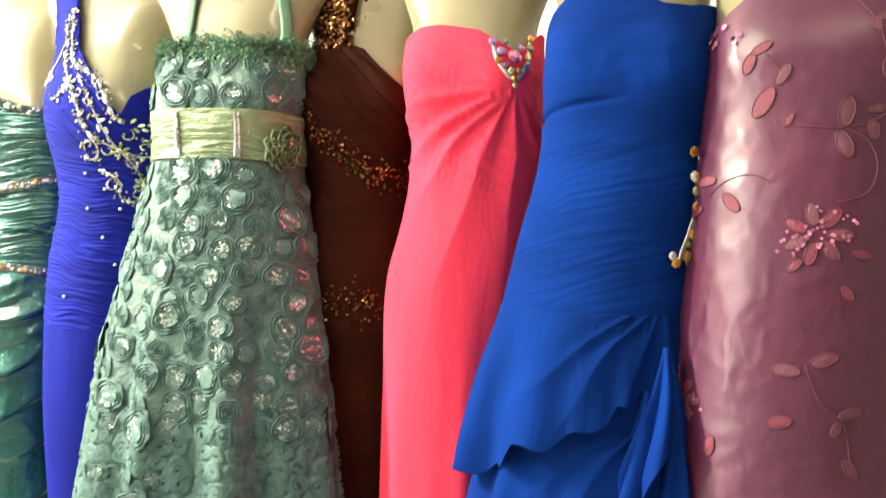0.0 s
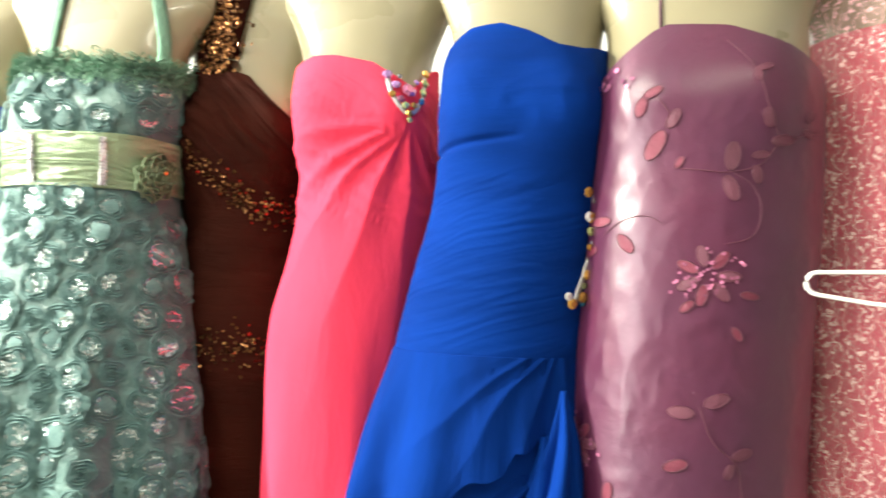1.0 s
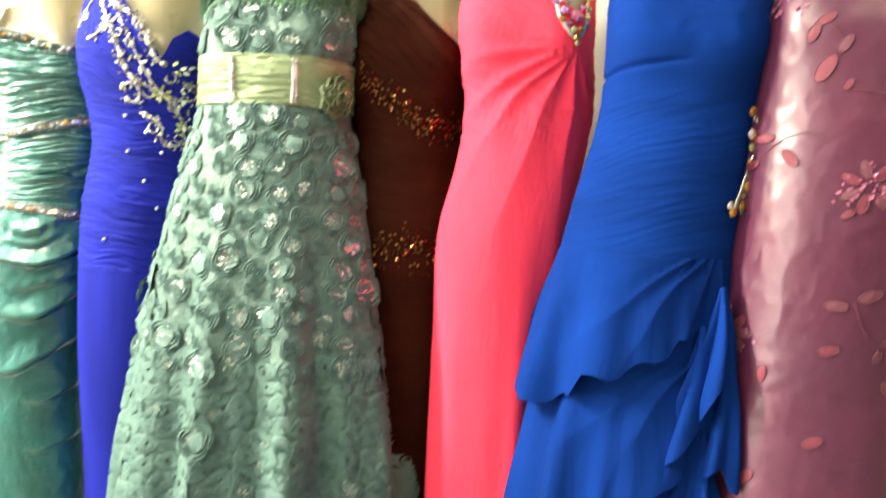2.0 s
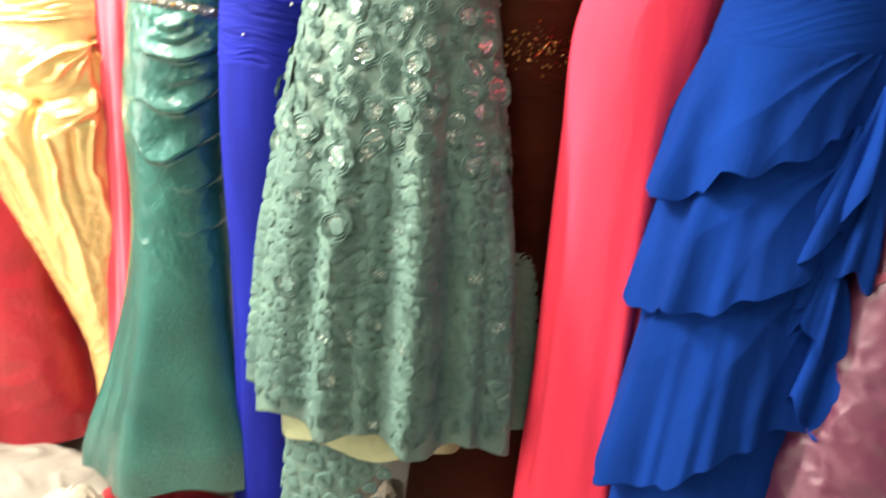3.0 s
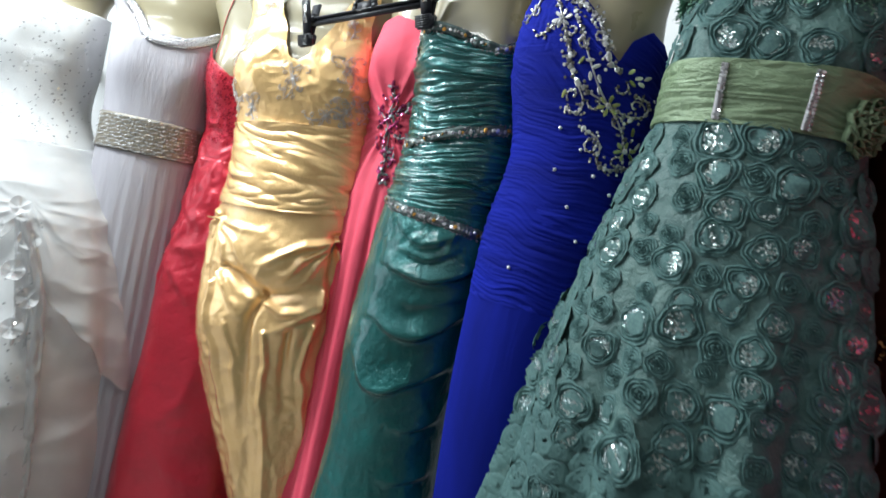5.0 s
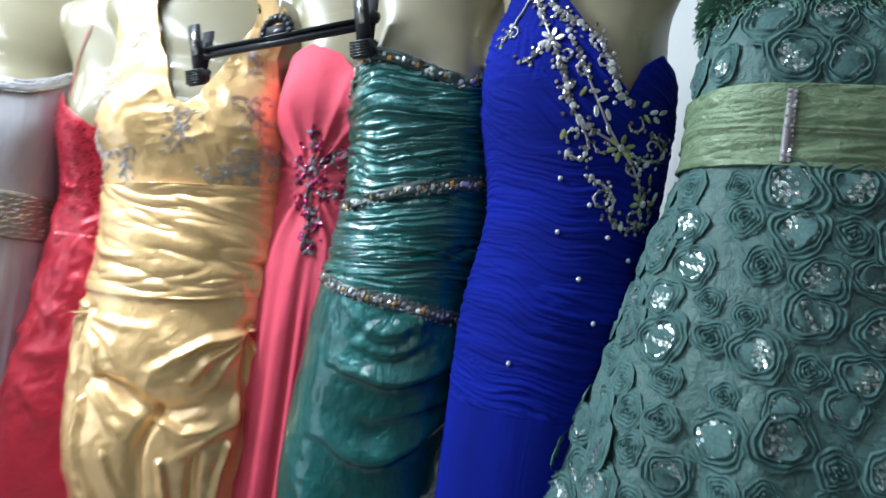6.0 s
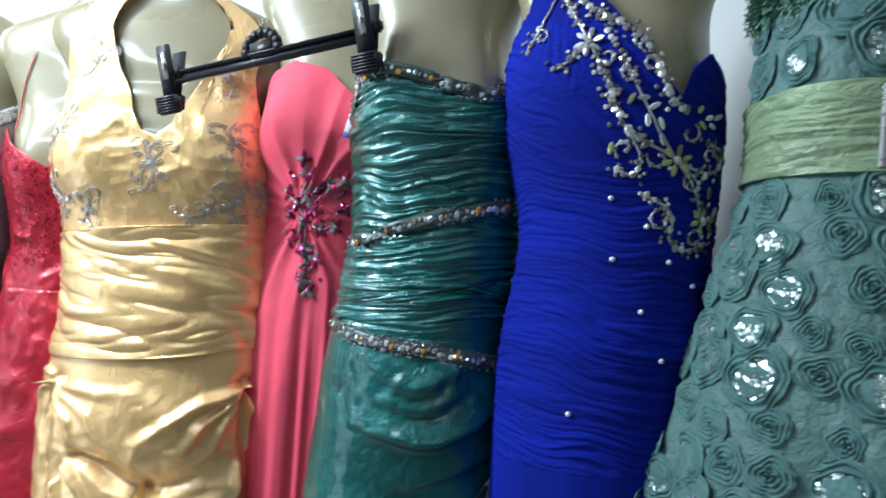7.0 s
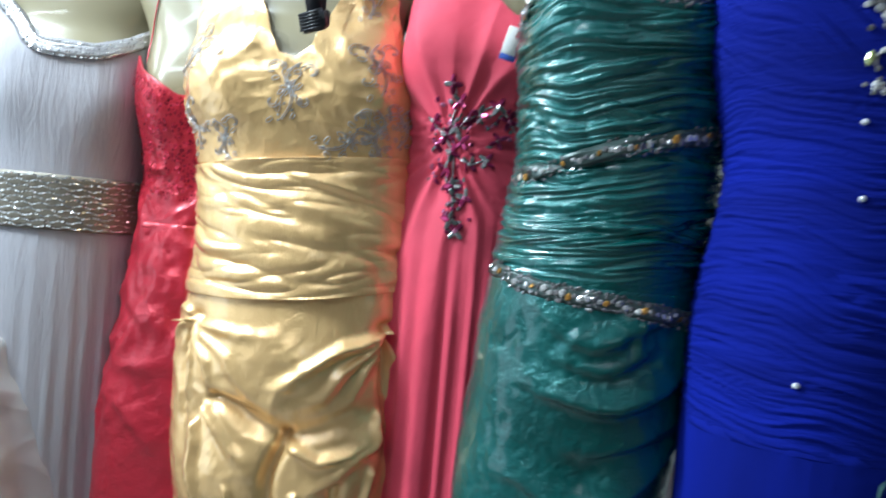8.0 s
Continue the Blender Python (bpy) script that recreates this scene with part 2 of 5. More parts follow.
def ruching(period, deep, z0, z1, seed=1.0, slant=0.0):
    """Gathered cloth: long fine creases across the body that run into each other."""
    def f(a, z, x):
        zz = (z + slant * x + 0.010 * lumps(2.1 * a, 9 * z, seed + 5)) / period
        ua = a + 1.5 * lumps(0.3 * a, 0.9 * zz, seed + 7)
        n1, n2 = lumps(1.5 * ua + .618 * zz, zz, seed), lumps(2.6 * ua - .83 * zz, 1.9 * zz, seed + 2)
        return deep * gate(z, z0, z1) * ((2.6 * np.abs(n1) ** 0.8 - 1) + 0.5 * (2.4 * np.abs(n2) ** 0.8 - 1))
    return f


def crumple(size, deep, z0, z1, seed=1.0, sx=1.0):
    """Stiff cloth: soft dents with sharp ridges between them."""
    def f(a, z, x):
        u, v = a * 0.14 / size * sx, z / size
        n = lumps(u + 0.6 * lumps(u, v, seed + 1), v + 0.6 * lumps(u, v, seed + 3), seed)
        n2 = lumps(2.3 * u + v, 2.3 * v - u, seed + 4)
        return deep * gate(z, z0, z1, 0.05) * ((1 - 2 * np.abs(n)) + 0.4 * (1 - 2 * np.abs(n2)))
    return f


def swags(step, deep, z0, z1, x0, sag, seed=1.0, lo=-0.4):
    """Draped folds that hang in bows from both sides."""
    def f(a, z, x):
        zz = z - sag * (x - x0) ** 2 + 0.012 * lumps(3 * a, 8 * z, seed)
        n = np.sin(6.283 * zz / step)
        some = np.clip(0.65 + 0.9 * lumps(1.7 * a, 0.9 * z / step, seed + 8), 0, 1) * np.clip((x - lo) / 0.08, 0, 1)
        return deep * gate(z, z0, z1, 0.08) * np.clip(np.cos(a), 0, 1) * (1 - np.abs(n)) ** 1.5 * some
    return f


def rays(x0, z0, count, deep, reach, lo=-2.0, hi=1.0):
    """Folds that run out from one gathered point."""
    def f(a, z, x):
        dx, dz = x - x0, z0 - z
        d = np.sqrt(dx * dx + dz * dz)
        ph = np.arctan2(dx, dz)
        k = np.clip(d / 0.04, 0, 1) * np.exp(-d / reach) * (np.cos(a) > 0) * np.clip(np.cos(a) * 3, 0, 1)
        return deep * k * (1 - 2 * np.abs(np.sin(0.5 * count * ph + 1.2 * lumps(2 * ph, d * 9, 2)))) * np.clip((ph - lo) * 3, 0, 1) * np.clip((hi - ph) * 3, 0, 1)
    return f


def away(x, z, pts):
    """Distance from a broken line, and how far along it the nearest place lies (0 to 1)."""
    best, along = np.full(np.shape(x), 9.0), np.zeros(np.shape(x))
    n = len(pts) - 1
    for k in range(n):
        (x0, z0), (x1, z1) = pts[k], pts[k + 1]
        ux, uz = x1 - x0, z1 - z0
        t = np.clip(((x - x0) * ux + (z - z0) * uz) / (ux * ux + uz * uz), 0, 1)
        d = np.hypot(x - x0 - t * ux, z - z0 - t * uz)
        along = np.where(d < best, (k + t) / n, along)
        best = np.minimum(best, d)
    return best, along


def bows(lines, seed=1.0):
    """Draped folds that hang in bows: a soft swell above each line, a sharp drop below it."""
    runs = [(line(knots, .016), h, w) for knots, h, w in lines]

    def f(a, z, x):
        if np.min(z) > 1.40:
            return 0 * x
        wz, out = z + .005 * lumps(26 * x, 20 * z, seed), 0
        for pts, h, w in runs:
            d, t = away(x, wz, pts)
            below = wz < np.interp(x, [q[0] for q in pts], [q[1] for q in pts])
            out = out + h * np.clip(1 - d / np.where(below, .3 * w, 1.3 * w), 0, 1) ** 1.2 * (.35 + .65 * np.clip(4 * t * (1 - t), 0, 1))
        return out * np.clip(np.cos(a) * 2.2, 0, 1)
    return f


def both(*fs):
    return lambda a, z, x: sum(f(a, z, x) for f in fs)


# ---- room ----
def wall(name, x0, y0, x1, y1, mat, label, h=2.9, thick=0.12):
    d = Vector((x1 - x0, y1 - y0, 0))
    n = Vector((d.y, -d.x, 0)).normalized() * thick
    base = [Vector((x0, y0, 0)), Vector((x1, y1, 0)), Vector((x1, y1, 0)) - n, Vector((x0, y0, 0)) - n]
    vs = base + [b + Vector((0, 0, h)) for b in base]
    return tagged(mesh_object(name, vs, [(0, 1, 5, 4), (1, 2, 6, 5), (2, 3, 7, 6), (3, 0, 4, 7), (4, 5, 6, 7), (3, 2, 1, 0)], mat, smooth=False),
                  label, "wall", kind="structure")


BACK, REST = "white painted shop wall behind the gowns", "unseen wall of the shop, toned dark to weaken bounced light"
wall("wall_north", -1.75, 1.45, 2.2, 1.45, PLASTER, BACK)
wall("wall_northwest", -3.5, 0.75, -1.75, 1.45, PLASTER, BACK)


def wall_with_window(name, x, y0, y1, hole, mat, label, h=2.9, thick=0.12):
    """Wall along y whose opening (y, y, z, z) goes right through it."""
    a, b, c, d = hole
    rim = [(y0, 0), (y1, 0), (y1, h), (y0, h)]
    gap = [(a, c), (b, c), (b, d), (a, d)]
    vs = [(q, y, z) for q in (x, x - thick) for y, z in rim + gap]
    fs = []
    for k in range(4):
        n = (k + 1) % 4
        fs += [(k, n, 4 + n, 4 + k), (8 + n, 8 + k, 12 + k, 12 + n), (4 + k, 4 + n, 12 + n, 12 + k), (n, k, 8 + k, 8 + n)]
    return tagged(mesh_object(name, vs, fs, mat, smooth=False), label, "wall", kind="structure")


# unseen walls that close the room; their dark tone holds back bounced light
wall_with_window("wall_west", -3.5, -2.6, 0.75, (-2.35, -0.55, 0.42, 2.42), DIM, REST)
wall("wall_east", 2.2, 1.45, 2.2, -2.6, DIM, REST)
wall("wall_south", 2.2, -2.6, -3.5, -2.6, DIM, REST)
bm = bmesh.new()
for wy, wz, sy, sz in ((-1.45, .44, 1.8, .04), (-1.45, 2.40, 1.8, .04), (-2.33, 1.42, .04, 1.92), (-.57, 1.42, .04, 1.92)):
    bmesh.ops.create_cube(bm, size=1, matrix=Matrix.Translation((-3.56, wy, wz)) @ Matrix.Diagonal((.05, sy, sz, 1)))
window = tagged(new("window_1"), "shop window with a white painted frame", "window", kind="structure")
part("window_frame", bm, PLASTER, window)
tagged(mesh_object("floor", [(-3.7, -2.8, 0), (2.4, -2.8, 0), (2.4, 1.7, 0), (-3.7, 1.7, 0), (-3.7, -2.8, -.1), (2.4, -2.8, -.1), (2.4, 1.7, -.1), (-3.7, 1.7, -.1)],
                   [(0, 1, 2, 3), (7, 6, 5, 4), (0, 4, 5, 1), (1, 5, 6, 2), (2, 6, 7, 3), (3, 7, 4, 0)], FLOOR, smooth=False), "pale tiled shop floor under the gowns", "floor", kind="structure")
tagged(mesh_object("ceiling", [(-3.7, -2.8, 2.9), (2.4, -2.8, 2.9), (2.4, 1.7, 2.9), (-3.7, 1.7, 2.9), (-3.7, -2.8, 3), (2.4, -2.8, 3), (2.4, 1.7, 3), (-3.7, 1.7, 3)],
                   [(3, 2, 1, 0), (4, 5, 6, 7), (1, 5, 4, 0), (2, 6, 5, 1), (3, 7, 6, 2), (0, 4, 7, 3)], PLASTER, smooth=False), "white painted shop ceiling", "ceiling", kind="structure")


# ---- mannequins ----
def dressed(low, relief=None, bust=0.02, bust_z=1.69):
    """Form of a gown: its own rows below the bust, the torso's shoulders and neck above."""
    r = sorted(low)
    _, c, w, d = r[-1]
    k = bust_z - 1.69
    up = [(1.80, 1.0, .084), (1.86, 1.16, .074), (1.91, 1.32, .066), (1.945, 1.26, .058), (1.975, .88, .055), (2.0, .52, .055), (2.04, .38, .05), (2.12, .36, .048)]
    return Form(low + [(z + k, c, w * q, y) for z, q, y in up], relief, bust, bust_z)


def mannequin(m, form):
    """Headless cream torso that fills the gown, with a peg to the wall, one mesh."""
    at0, way = m.translation, m.to_3x3() @ Vector((0, 1, 0))
    lean = Vector((-0.371, 0.928, 0))
    back = min((1.46 - at0.y) / way.y, (lean.dot(Vector((-1.75, 1.46, 0))) - lean.dot(at0)) / lean.dot(way))
    f = Form(form.rows, None, form.bust, form.bust_z, -0.014)
    top = form.bust_z + 0.43
    nt, zs = 72, np.linspace(form.bust_z - 0.45, top, 96)
    a = np.linspace(-math.pi, math.pi, nt, endpoint=False)
    g = f.place(a[None, :] + 0 * zs[:, None], zs[:, None] + 0 * a[None, :])
    vs = g.reshape(-1, 3).tolist()
    fs = [(r * nt + i, r * nt + (i + 1) % nt, (r + 1) * nt + (i + 1) % nt, (r + 1) * nt + i) for r in range(len(zs) - 1) for i in range(nt)]
    fs += [tuple(range(nt - 1, -1, -1)), tuple(range((len(zs) - 1) * nt, len(zs) * nt))]
    b = len(vs)
    for y in (0.04, back):
        vs += [(0.015 * math.cos(k * math.pi / 4), y, 1.6 + 0.015 * math.sin(k * math.pi / 4)) for k in range(8)]
    fs += [(b + k, b + (k + 1) % 8, b + 8 + (k + 1) % 8, b + 8 + k) for k in range(8)] + [tuple(range(b + 8, b + 16))]
    ob = mesh_object("mannequin", vs, fs, SKIN)
    ob.matrix_world = m
    return tagged(ob, "headless cream fibreglass mannequin torso wearing a gown", "mannequin", "mannequins along the wall")


def tops(form, pts):
    """Neckline height by side x, from a few (x, z) knots; level behind."""
    xs, zs = [p[0] for p in pts], [p[1] for p in pts]

    def f(a):
        if abs(a) > math.pi / 2:
            return zs[0] if a < 0 else zs[-1]
        z = np.array([1.7])
        return float(np.interp(float(glide(z, form.rows, 1)[0]) + float(glide(z, form.rows, 2)[0]) * math.sin(a), xs, zs))
    return f


# ---- trimmings ----
def lit_stone(sides, name):
    """Cut stone: girdle, bevelled crown and flat table, one unit in radius."""
    vs, fs = [], []
    for r, z in ((1.0, -0.25), (1.0, 0.1), (0.62, 0.5)):
        vs += [(r * math.cos(6.2832 * k / sides), r * math.sin(6.2832 * k / sides), z) for k in range(sides)]
    for q in range(2):
        fs += [(q * sides + k, q * sides + (k + 1) % sides, (q + 1) * sides + (k + 1) % sides, (q + 1) * sides + k) for k in range(sides)]
    fs.append(tuple(range(2 * sides, 3 * sides)))
    me = bpy.data.meshes.new(name)
    me.from_pydata(vs, [], fs)
    return me


def stone_of(mat, name):
    me = lit_stone(7, name)
    me.materials.append(mat)
    return me


def pearl_mesh(mat):
    bm = bmesh.new()
    bmesh.ops.create_icosphere(bm, subdivisions=2, radius=1)
    me = bpy.data.meshes.new("pearl")
    bm.to_mesh(me)
    bm.free()
    me.polygons.foreach_set("use_smooth", [True] * len(me.polygons))
    me.materials.append(mat)
    return me


CRYSTAL = stone_of(jewel("clear_crystal", (0.80, 0.80, 0.82)), "crystal")
SMOKE = stone_of(jewel("smoky_crystal", (0.30, 0.29, 0.30), 0.12), "crystal")
AMBER = stone_of(jewel("amber_crystal", (0.65, 0.35, 0.08)), "crystal")
IRIS = stone_of(jewel("green_gold_crystal", (0.45, 0.50, 0.22)), "crystal")
WINE = stone_of(jewel("wine_crystal", (0.34, 0.03, 0.12), 0.1), "crystal")
ROSE = stone_of(jewel("rose_crystal", (0.75, 0.25, 0.45)), "crystal")
VIOLET = stone_of(jewel("violet_crystal", (0.45, 0.25, 0.55)), "crystal")
SKY = stone_of(jewel("sky_crystal", (0.10, 0.35, 0.55)), "crystal")
PEARL = pearl_mesh(gloss("pearl_bead", (0.75, 0.76, 0.80), 0.2, metal=0.3))
THREAD_SILVER = gloss("silver_lilac_thread", (0.60, 0.57, 0.57), 0.35, metal=0.2, vary=0.3, scale=400)
SILVER = gloss("silver_thread", (0.52, 0.50, 0.52), 0.35, metal=0.6, vary=0.3, scale=400)
STEEL = gloss("bright_steel_wire", (0.7, 0.7, 0.7), 0.2, metal=1.0)
BLACK = gloss("black_plastic", (0.022, 0.023, 0.03), 0.38, vary=0.2, scale=60, bump=0.2)
SEQUIN = jewel("clear_sequin", (0.66, 0.78, 0.76), 0.24, 0.75)
BELT_NET = gloss("beige_belt_net", (0.26, 0.23, 0.18), 0.5, metal=0.2, vary=0.4, scale=300)
BEAD_NET = gloss("dark_bead_net", (0.075, 0.11, 0.105), 0.35, metal=0.3, vary=0.4, scale=300)
COPPER = jewel("copper_sequin", (0.20, 0.085, 0.032), 0.16, 0.9)
REDSEQ = jewel("red_sequin", (0.55, 0.03, 0.07), 0.2, 0.6)
THREAD_PINK = cloth("dusty_pink_thread", (0.20, 0.028, 0.062), 0.45, wrinkle=300, depth=0.3, metal=0.1)
THREAD_PALE = cloth("pale_mauve_thread", (0.145, 0.035, 0.066), 0.5, wrinkle=300, depth=0.3)
FEATHER = cloth("sage_feather_fringe", (0.16, 0.31, 0.22), 0.85, wrinkle=90, depth=0.3, vary=0.45)
LINING = cloth("pale_sage_lining", (0.38, 0.42, 0.26), 0.5, wrinkle=30)
PAPER = gloss("white_tag_card", (0.8, 0.8, 0.8), 0.6)
TAGBLUE = gloss("blue_tag_print", (0.05, 0.10, 0.45), 0.5)
rnd = random.Random(7)


def frame_at(form, x, z, out, spin=0.0):
    p, n = form.on(x, z, out)
    return Matrix.Translation(p) @ n.to_track_quat("Z", "Y").to_matrix().to_4x4() @ pose(0, 0, 0, 0, 0, spin)


def stone(parent, form, me, x, z, r, long=1.0, spin=0.0, name="crystal", out=0.002, tall=0.7):
    ob = new(name, me)
    ob.parent = parent
    ob.matrix_local = frame_at(form, x, z, out, spin) @ Matrix.Diagonal((r * long, r, r * tall, 1))
    return ob


def line(pts, step):
    """Points at even steps along a smooth curve through pts."""
    p = np.array([pts[0], *pts, pts[-1]], float)
    fine = []
    for i in range(1, len(p) - 2):
        for u in np.linspace(0, 1, 16, endpoint=False):
            fine.append(0.5 * (2 * p[i] + (p[i + 1] - p[i - 1]) * u + (2 * p[i - 1] - 5 * p[i] + 4 * p[i + 1] - p[i + 2]) * u**2 + (3 * p[i] - p[i - 1] - 3 * p[i + 1] + p[i + 2]) * u**3))
    fine = np.array(fine + [p[-1]])
    d = np.concatenate([[0], np.cumsum(np.linalg.norm(np.diff(fine, axis=0), axis=1))])
    t = np.linspace(0, d[-1], max(2, int(d[-1] / step) + 1))
    return [(float(np.interp(k, d, fine[:, 0])), float(np.interp(k, d, fine[:, 1]))) for k in t]


def cords(name, form, runs, r, mat, parent, label="", wide=1.0, out=0.0015, sides=6):
    """Threads or straps sewn along runs of (x, z) points, joined in one mesh."""
    vs, fs = [], []
    for run in runs:
        pn = [form.on(x, z, out) for x, z in run]
        for i, (p, n) in enumerate(pn):
            t = (pn[min(i + 1, len(pn) - 1)][0] - pn[max(i - 1, 0)][0]).normalized()
            b = n.cross(t).normalized()
            k = 0.35 if i in (0, len(pn) - 1) and wide == 1.0 else 1.0
            vs += [p + (b * math.cos(q) * wide + n * math.sin(q)) * r * k for q in (6.2832 * j / sides for j in range(sides))]
            if i:
                o = len(vs) - 2 * sides
                fs += [(o + j, o + (j + 1) % sides, o + sides + (j + 1) % sides, o + sides + j) for j in range(sides)]
    return mesh_object(name, vs, fs, mat, parent, label)


def discs(name, form, pts, r, mat, parent, label="", tilt=0.35, out=0.003, sides=6):
    """Sewn sequins, each lying at its own slant."""
    vs, fs = [], []
    for x, z in pts:
        p, n = form.on(x, z, out)
        n = (n + Vector((rnd.uniform(-tilt, tilt), rnd.uniform(-tilt, tilt), rnd.uniform(-tilt, tilt)))).normalized()
        q = n.to_track_quat("Z", "Y")
        o, k = len(vs), r * rnd.uniform(0.8, 1.2)
        vs += [p + q @ Vector((k * math.cos(6.2832 * j / sides), k * math.sin(6.2832 * j / sides), 0)) for j in range(sides)]
        fs.append(tuple(range(o, o + sides)))
    ob = mesh_object(name, vs, fs, mat, parent, label, smooth=False)
    ob["kind"] = "stuff"
    return ob


def curl(x, z, r, a, turn, n=16):
    """A C-scroll that winds in on itself."""
    return [(x + r * (1 - 0.8 * k / n) * math.cos(a + turn * k / n), z + r * (1 - 0.8 * k / n) * math.sin(a + turn * k / n)) for k in range(n + 1)]


def motif(form, parent, x, z, s, ang, flip=1, tails=2):
    """Silver embroidered spray: a stem that ends in C-scrolls, with corded leaves and a crystal flower."""
    q = random.Random(int(x * 1000) * 7 + int(z * 1000))
    ca, sa = math.cos(radians(ang)), math.sin(radians(ang))
    put = lambda u, v: (x + s * (flip * u * ca - v * sa), z + s * (flip * u * sa + v * ca))
    runs, leaves = [], []
    stem = line([(-.25, -1.0), (.05, -.5), (0, 0), (-.15, .4), (.25, .8)], .05)
    runs += [[put(u, v) for u, v in stem], [put(u + .07, v) for u, v in stem]]
    scrolls = [(-.52, .55, .36, .2, 4.9), (.62, .50, .34, 3.0, -4.9), (.50, -.35, .30, 2.6, 4.6), (-.50, -.42, .30, .4, -4.6)][:2 + tails]
    for cx, cz, r, a0, w in scrolls:
        for e in (0, .12):
            runs.append([put(u, v) for u, v in curl(cx, cz, r - e, a0, w, 20)])
        runs.append([put(u, v) for u, v in line([(0, .05), (cx * .5, cz * .8), (cx + r * math.cos(a0), cz + r * math.sin(a0))], .06)])
    for k in range(9):
        t = stem[int(k / 9 * len(stem))]
        leaves.append((t[0] + (.3 if k % 2 else -.3), t[1], q.uniform(.10, .16), q.uniform(0, 3.14)))
    for k in range(6):
        leaves.append((.17 * math.cos(k * 1.047), .17 * math.sin(k * 1.047), .12, k * 1.047))
    for lx, lz, r, b in leaves:
        for f in (1,):
            runs.append([put(lx + f * r * (math.cos(t) * math.cos(b) - .5 * math.sin(t) * math.sin(b)), lz + f * r * (math.cos(t) * math.sin(b) + .5 * math.sin(t) * math.cos(b))) for t in np.linspace(0, 6.28, 9)])
    e = cords("embroidery", form, runs, .0007, THREAD_SILVER, parent, "silver scroll embroidery", out=.001, sides=4)
    for k in range(10):
        u, v = stem[int(k / 10 * len(stem))]
        stone(e, form, CRYSTAL, *put(u + q.uniform(-.25, .25), v), .0020, out=.001)
    stone(e, form, CRYSTAL, *put(0, 0), .0034, out=.001)
    return e


# ---- gowns ----
# sage rosette gown
at = pose(-0.92, 1.06, 0, 0, 0, 12)
sage_form = dressed([(1.73, 0, .150, .105), (1.66, -.005, .152, .112), (1.58, -.01, .148, .108), (1.45, -.012, .178, .128), (1.23, -.008, .232, .165), (.95, 0, .276, .195), (.65, .004, .306, .215), (.38, .006, .32, .22), (.1, .006, .318, .22)],
                    both(folds(11, .020, 1.42, .9, 3), folds(19, .006, 1.2, .5, 23)), bust=.018)
mannequin(at, sage_form)
gown = thing("sage_gown", at, "sage green high-low gown covered in fabric rosettes and sequins", "dress", "gowns along the wall")
bodice = shell("bodice", sage_form, 1.77, 1.648, SAGE, gown)
band_form = Form(sage_form.rows, ruching(.016, .0016, 1.5, 1.7, 4), sage_form.bust, sage_form.bust_z)
band = shell("waistband", band_form, 1.655, 1.568, SAGE_SATIN, gown, "pleated sage satin waistband", out=.005, nz=60)
skirt = shell("skirt", sage_form, 1.58, lambda a: .535 + .012 * math.sin(9 * a + 1) - .02 * abs(math.sin(a)), SAGE, gown, nt=300, nz=180)
under_form = Form([(1.0, -.01, .18, .12), (.6, -.02, .21, .155), (.2, -.05, .22, .17)], folds(5, .010, .9, .3, 5))
shell("underskirt", under_form, .9, lambda a: .50 - .24 * max(0.0, math.cos((a + .45) * 1.6)) ** 1.1 + .008 * math.sin(14 * a), SAGE, gown, "sheer longer sage under layer")
shell("lining", under_form, .9, lambda a: .47 - .012 * math.sin(6 * a), LINING, gown, "pale sage satin lining", out=.018)


def rosette_mesh(seed, centre):
    """Thin ruffled ribbon wound into a flat rose; those with a centre leave room for a disc of sequins."""
    q = random.Random(seed)
    nr, na, vs, fs = 22, 34, [], []
    ph = [q.uniform(0, 6.3) for _ in range(5)]
    start, turns, tall = (.52, 2.6, .30) if centre else (.06, 4.2, .42)
    for i in range(nr):
        u = i / (nr - 1)
        for k in range(na):
            t = 6.2832 * k / na
            r = (start + (1 - start) * u) * (1 + .07 * math.sin(3 * t + ph[0]) + .05 * math.sin(5 * t + ph[1] + 3 * u) + .03 * math.sin(11 * t + ph[4]) * u)
            wind = math.pi * (turns * u + k / na) + .55 * math.sin(4 * t + ph[2]) + .30 * math.sin(7 * t + ph[1] + 4 * u)
            h = tall * abs(math.sin(wind)) ** 2.2 * (.75 + .25 * math.sin(5 * t + ph[3])) * (1 - .55 * u) * (1.0 if u < .93 else .15)
            vs.append((r * math.cos(t), r * math.sin(t), h + .03))
    for i in range(nr - 1):
        for k in range(na):
            fs.append((i * na + k, i * na + (k + 1) % na, (i + 1) * na + (k + 1) % na, (i + 1) * na + k)[::-1])
    fs.append(tuple(range(na)))
    me = bpy.data.meshes.new("rosette")
    me.from_pydata([tuple(v) for v in vs], [], fs)
    me.materials.append(SAGE_RIBBON)
    me.polygons.foreach_set("use_smooth", [True] * len(fs))
    me.update()
    return me


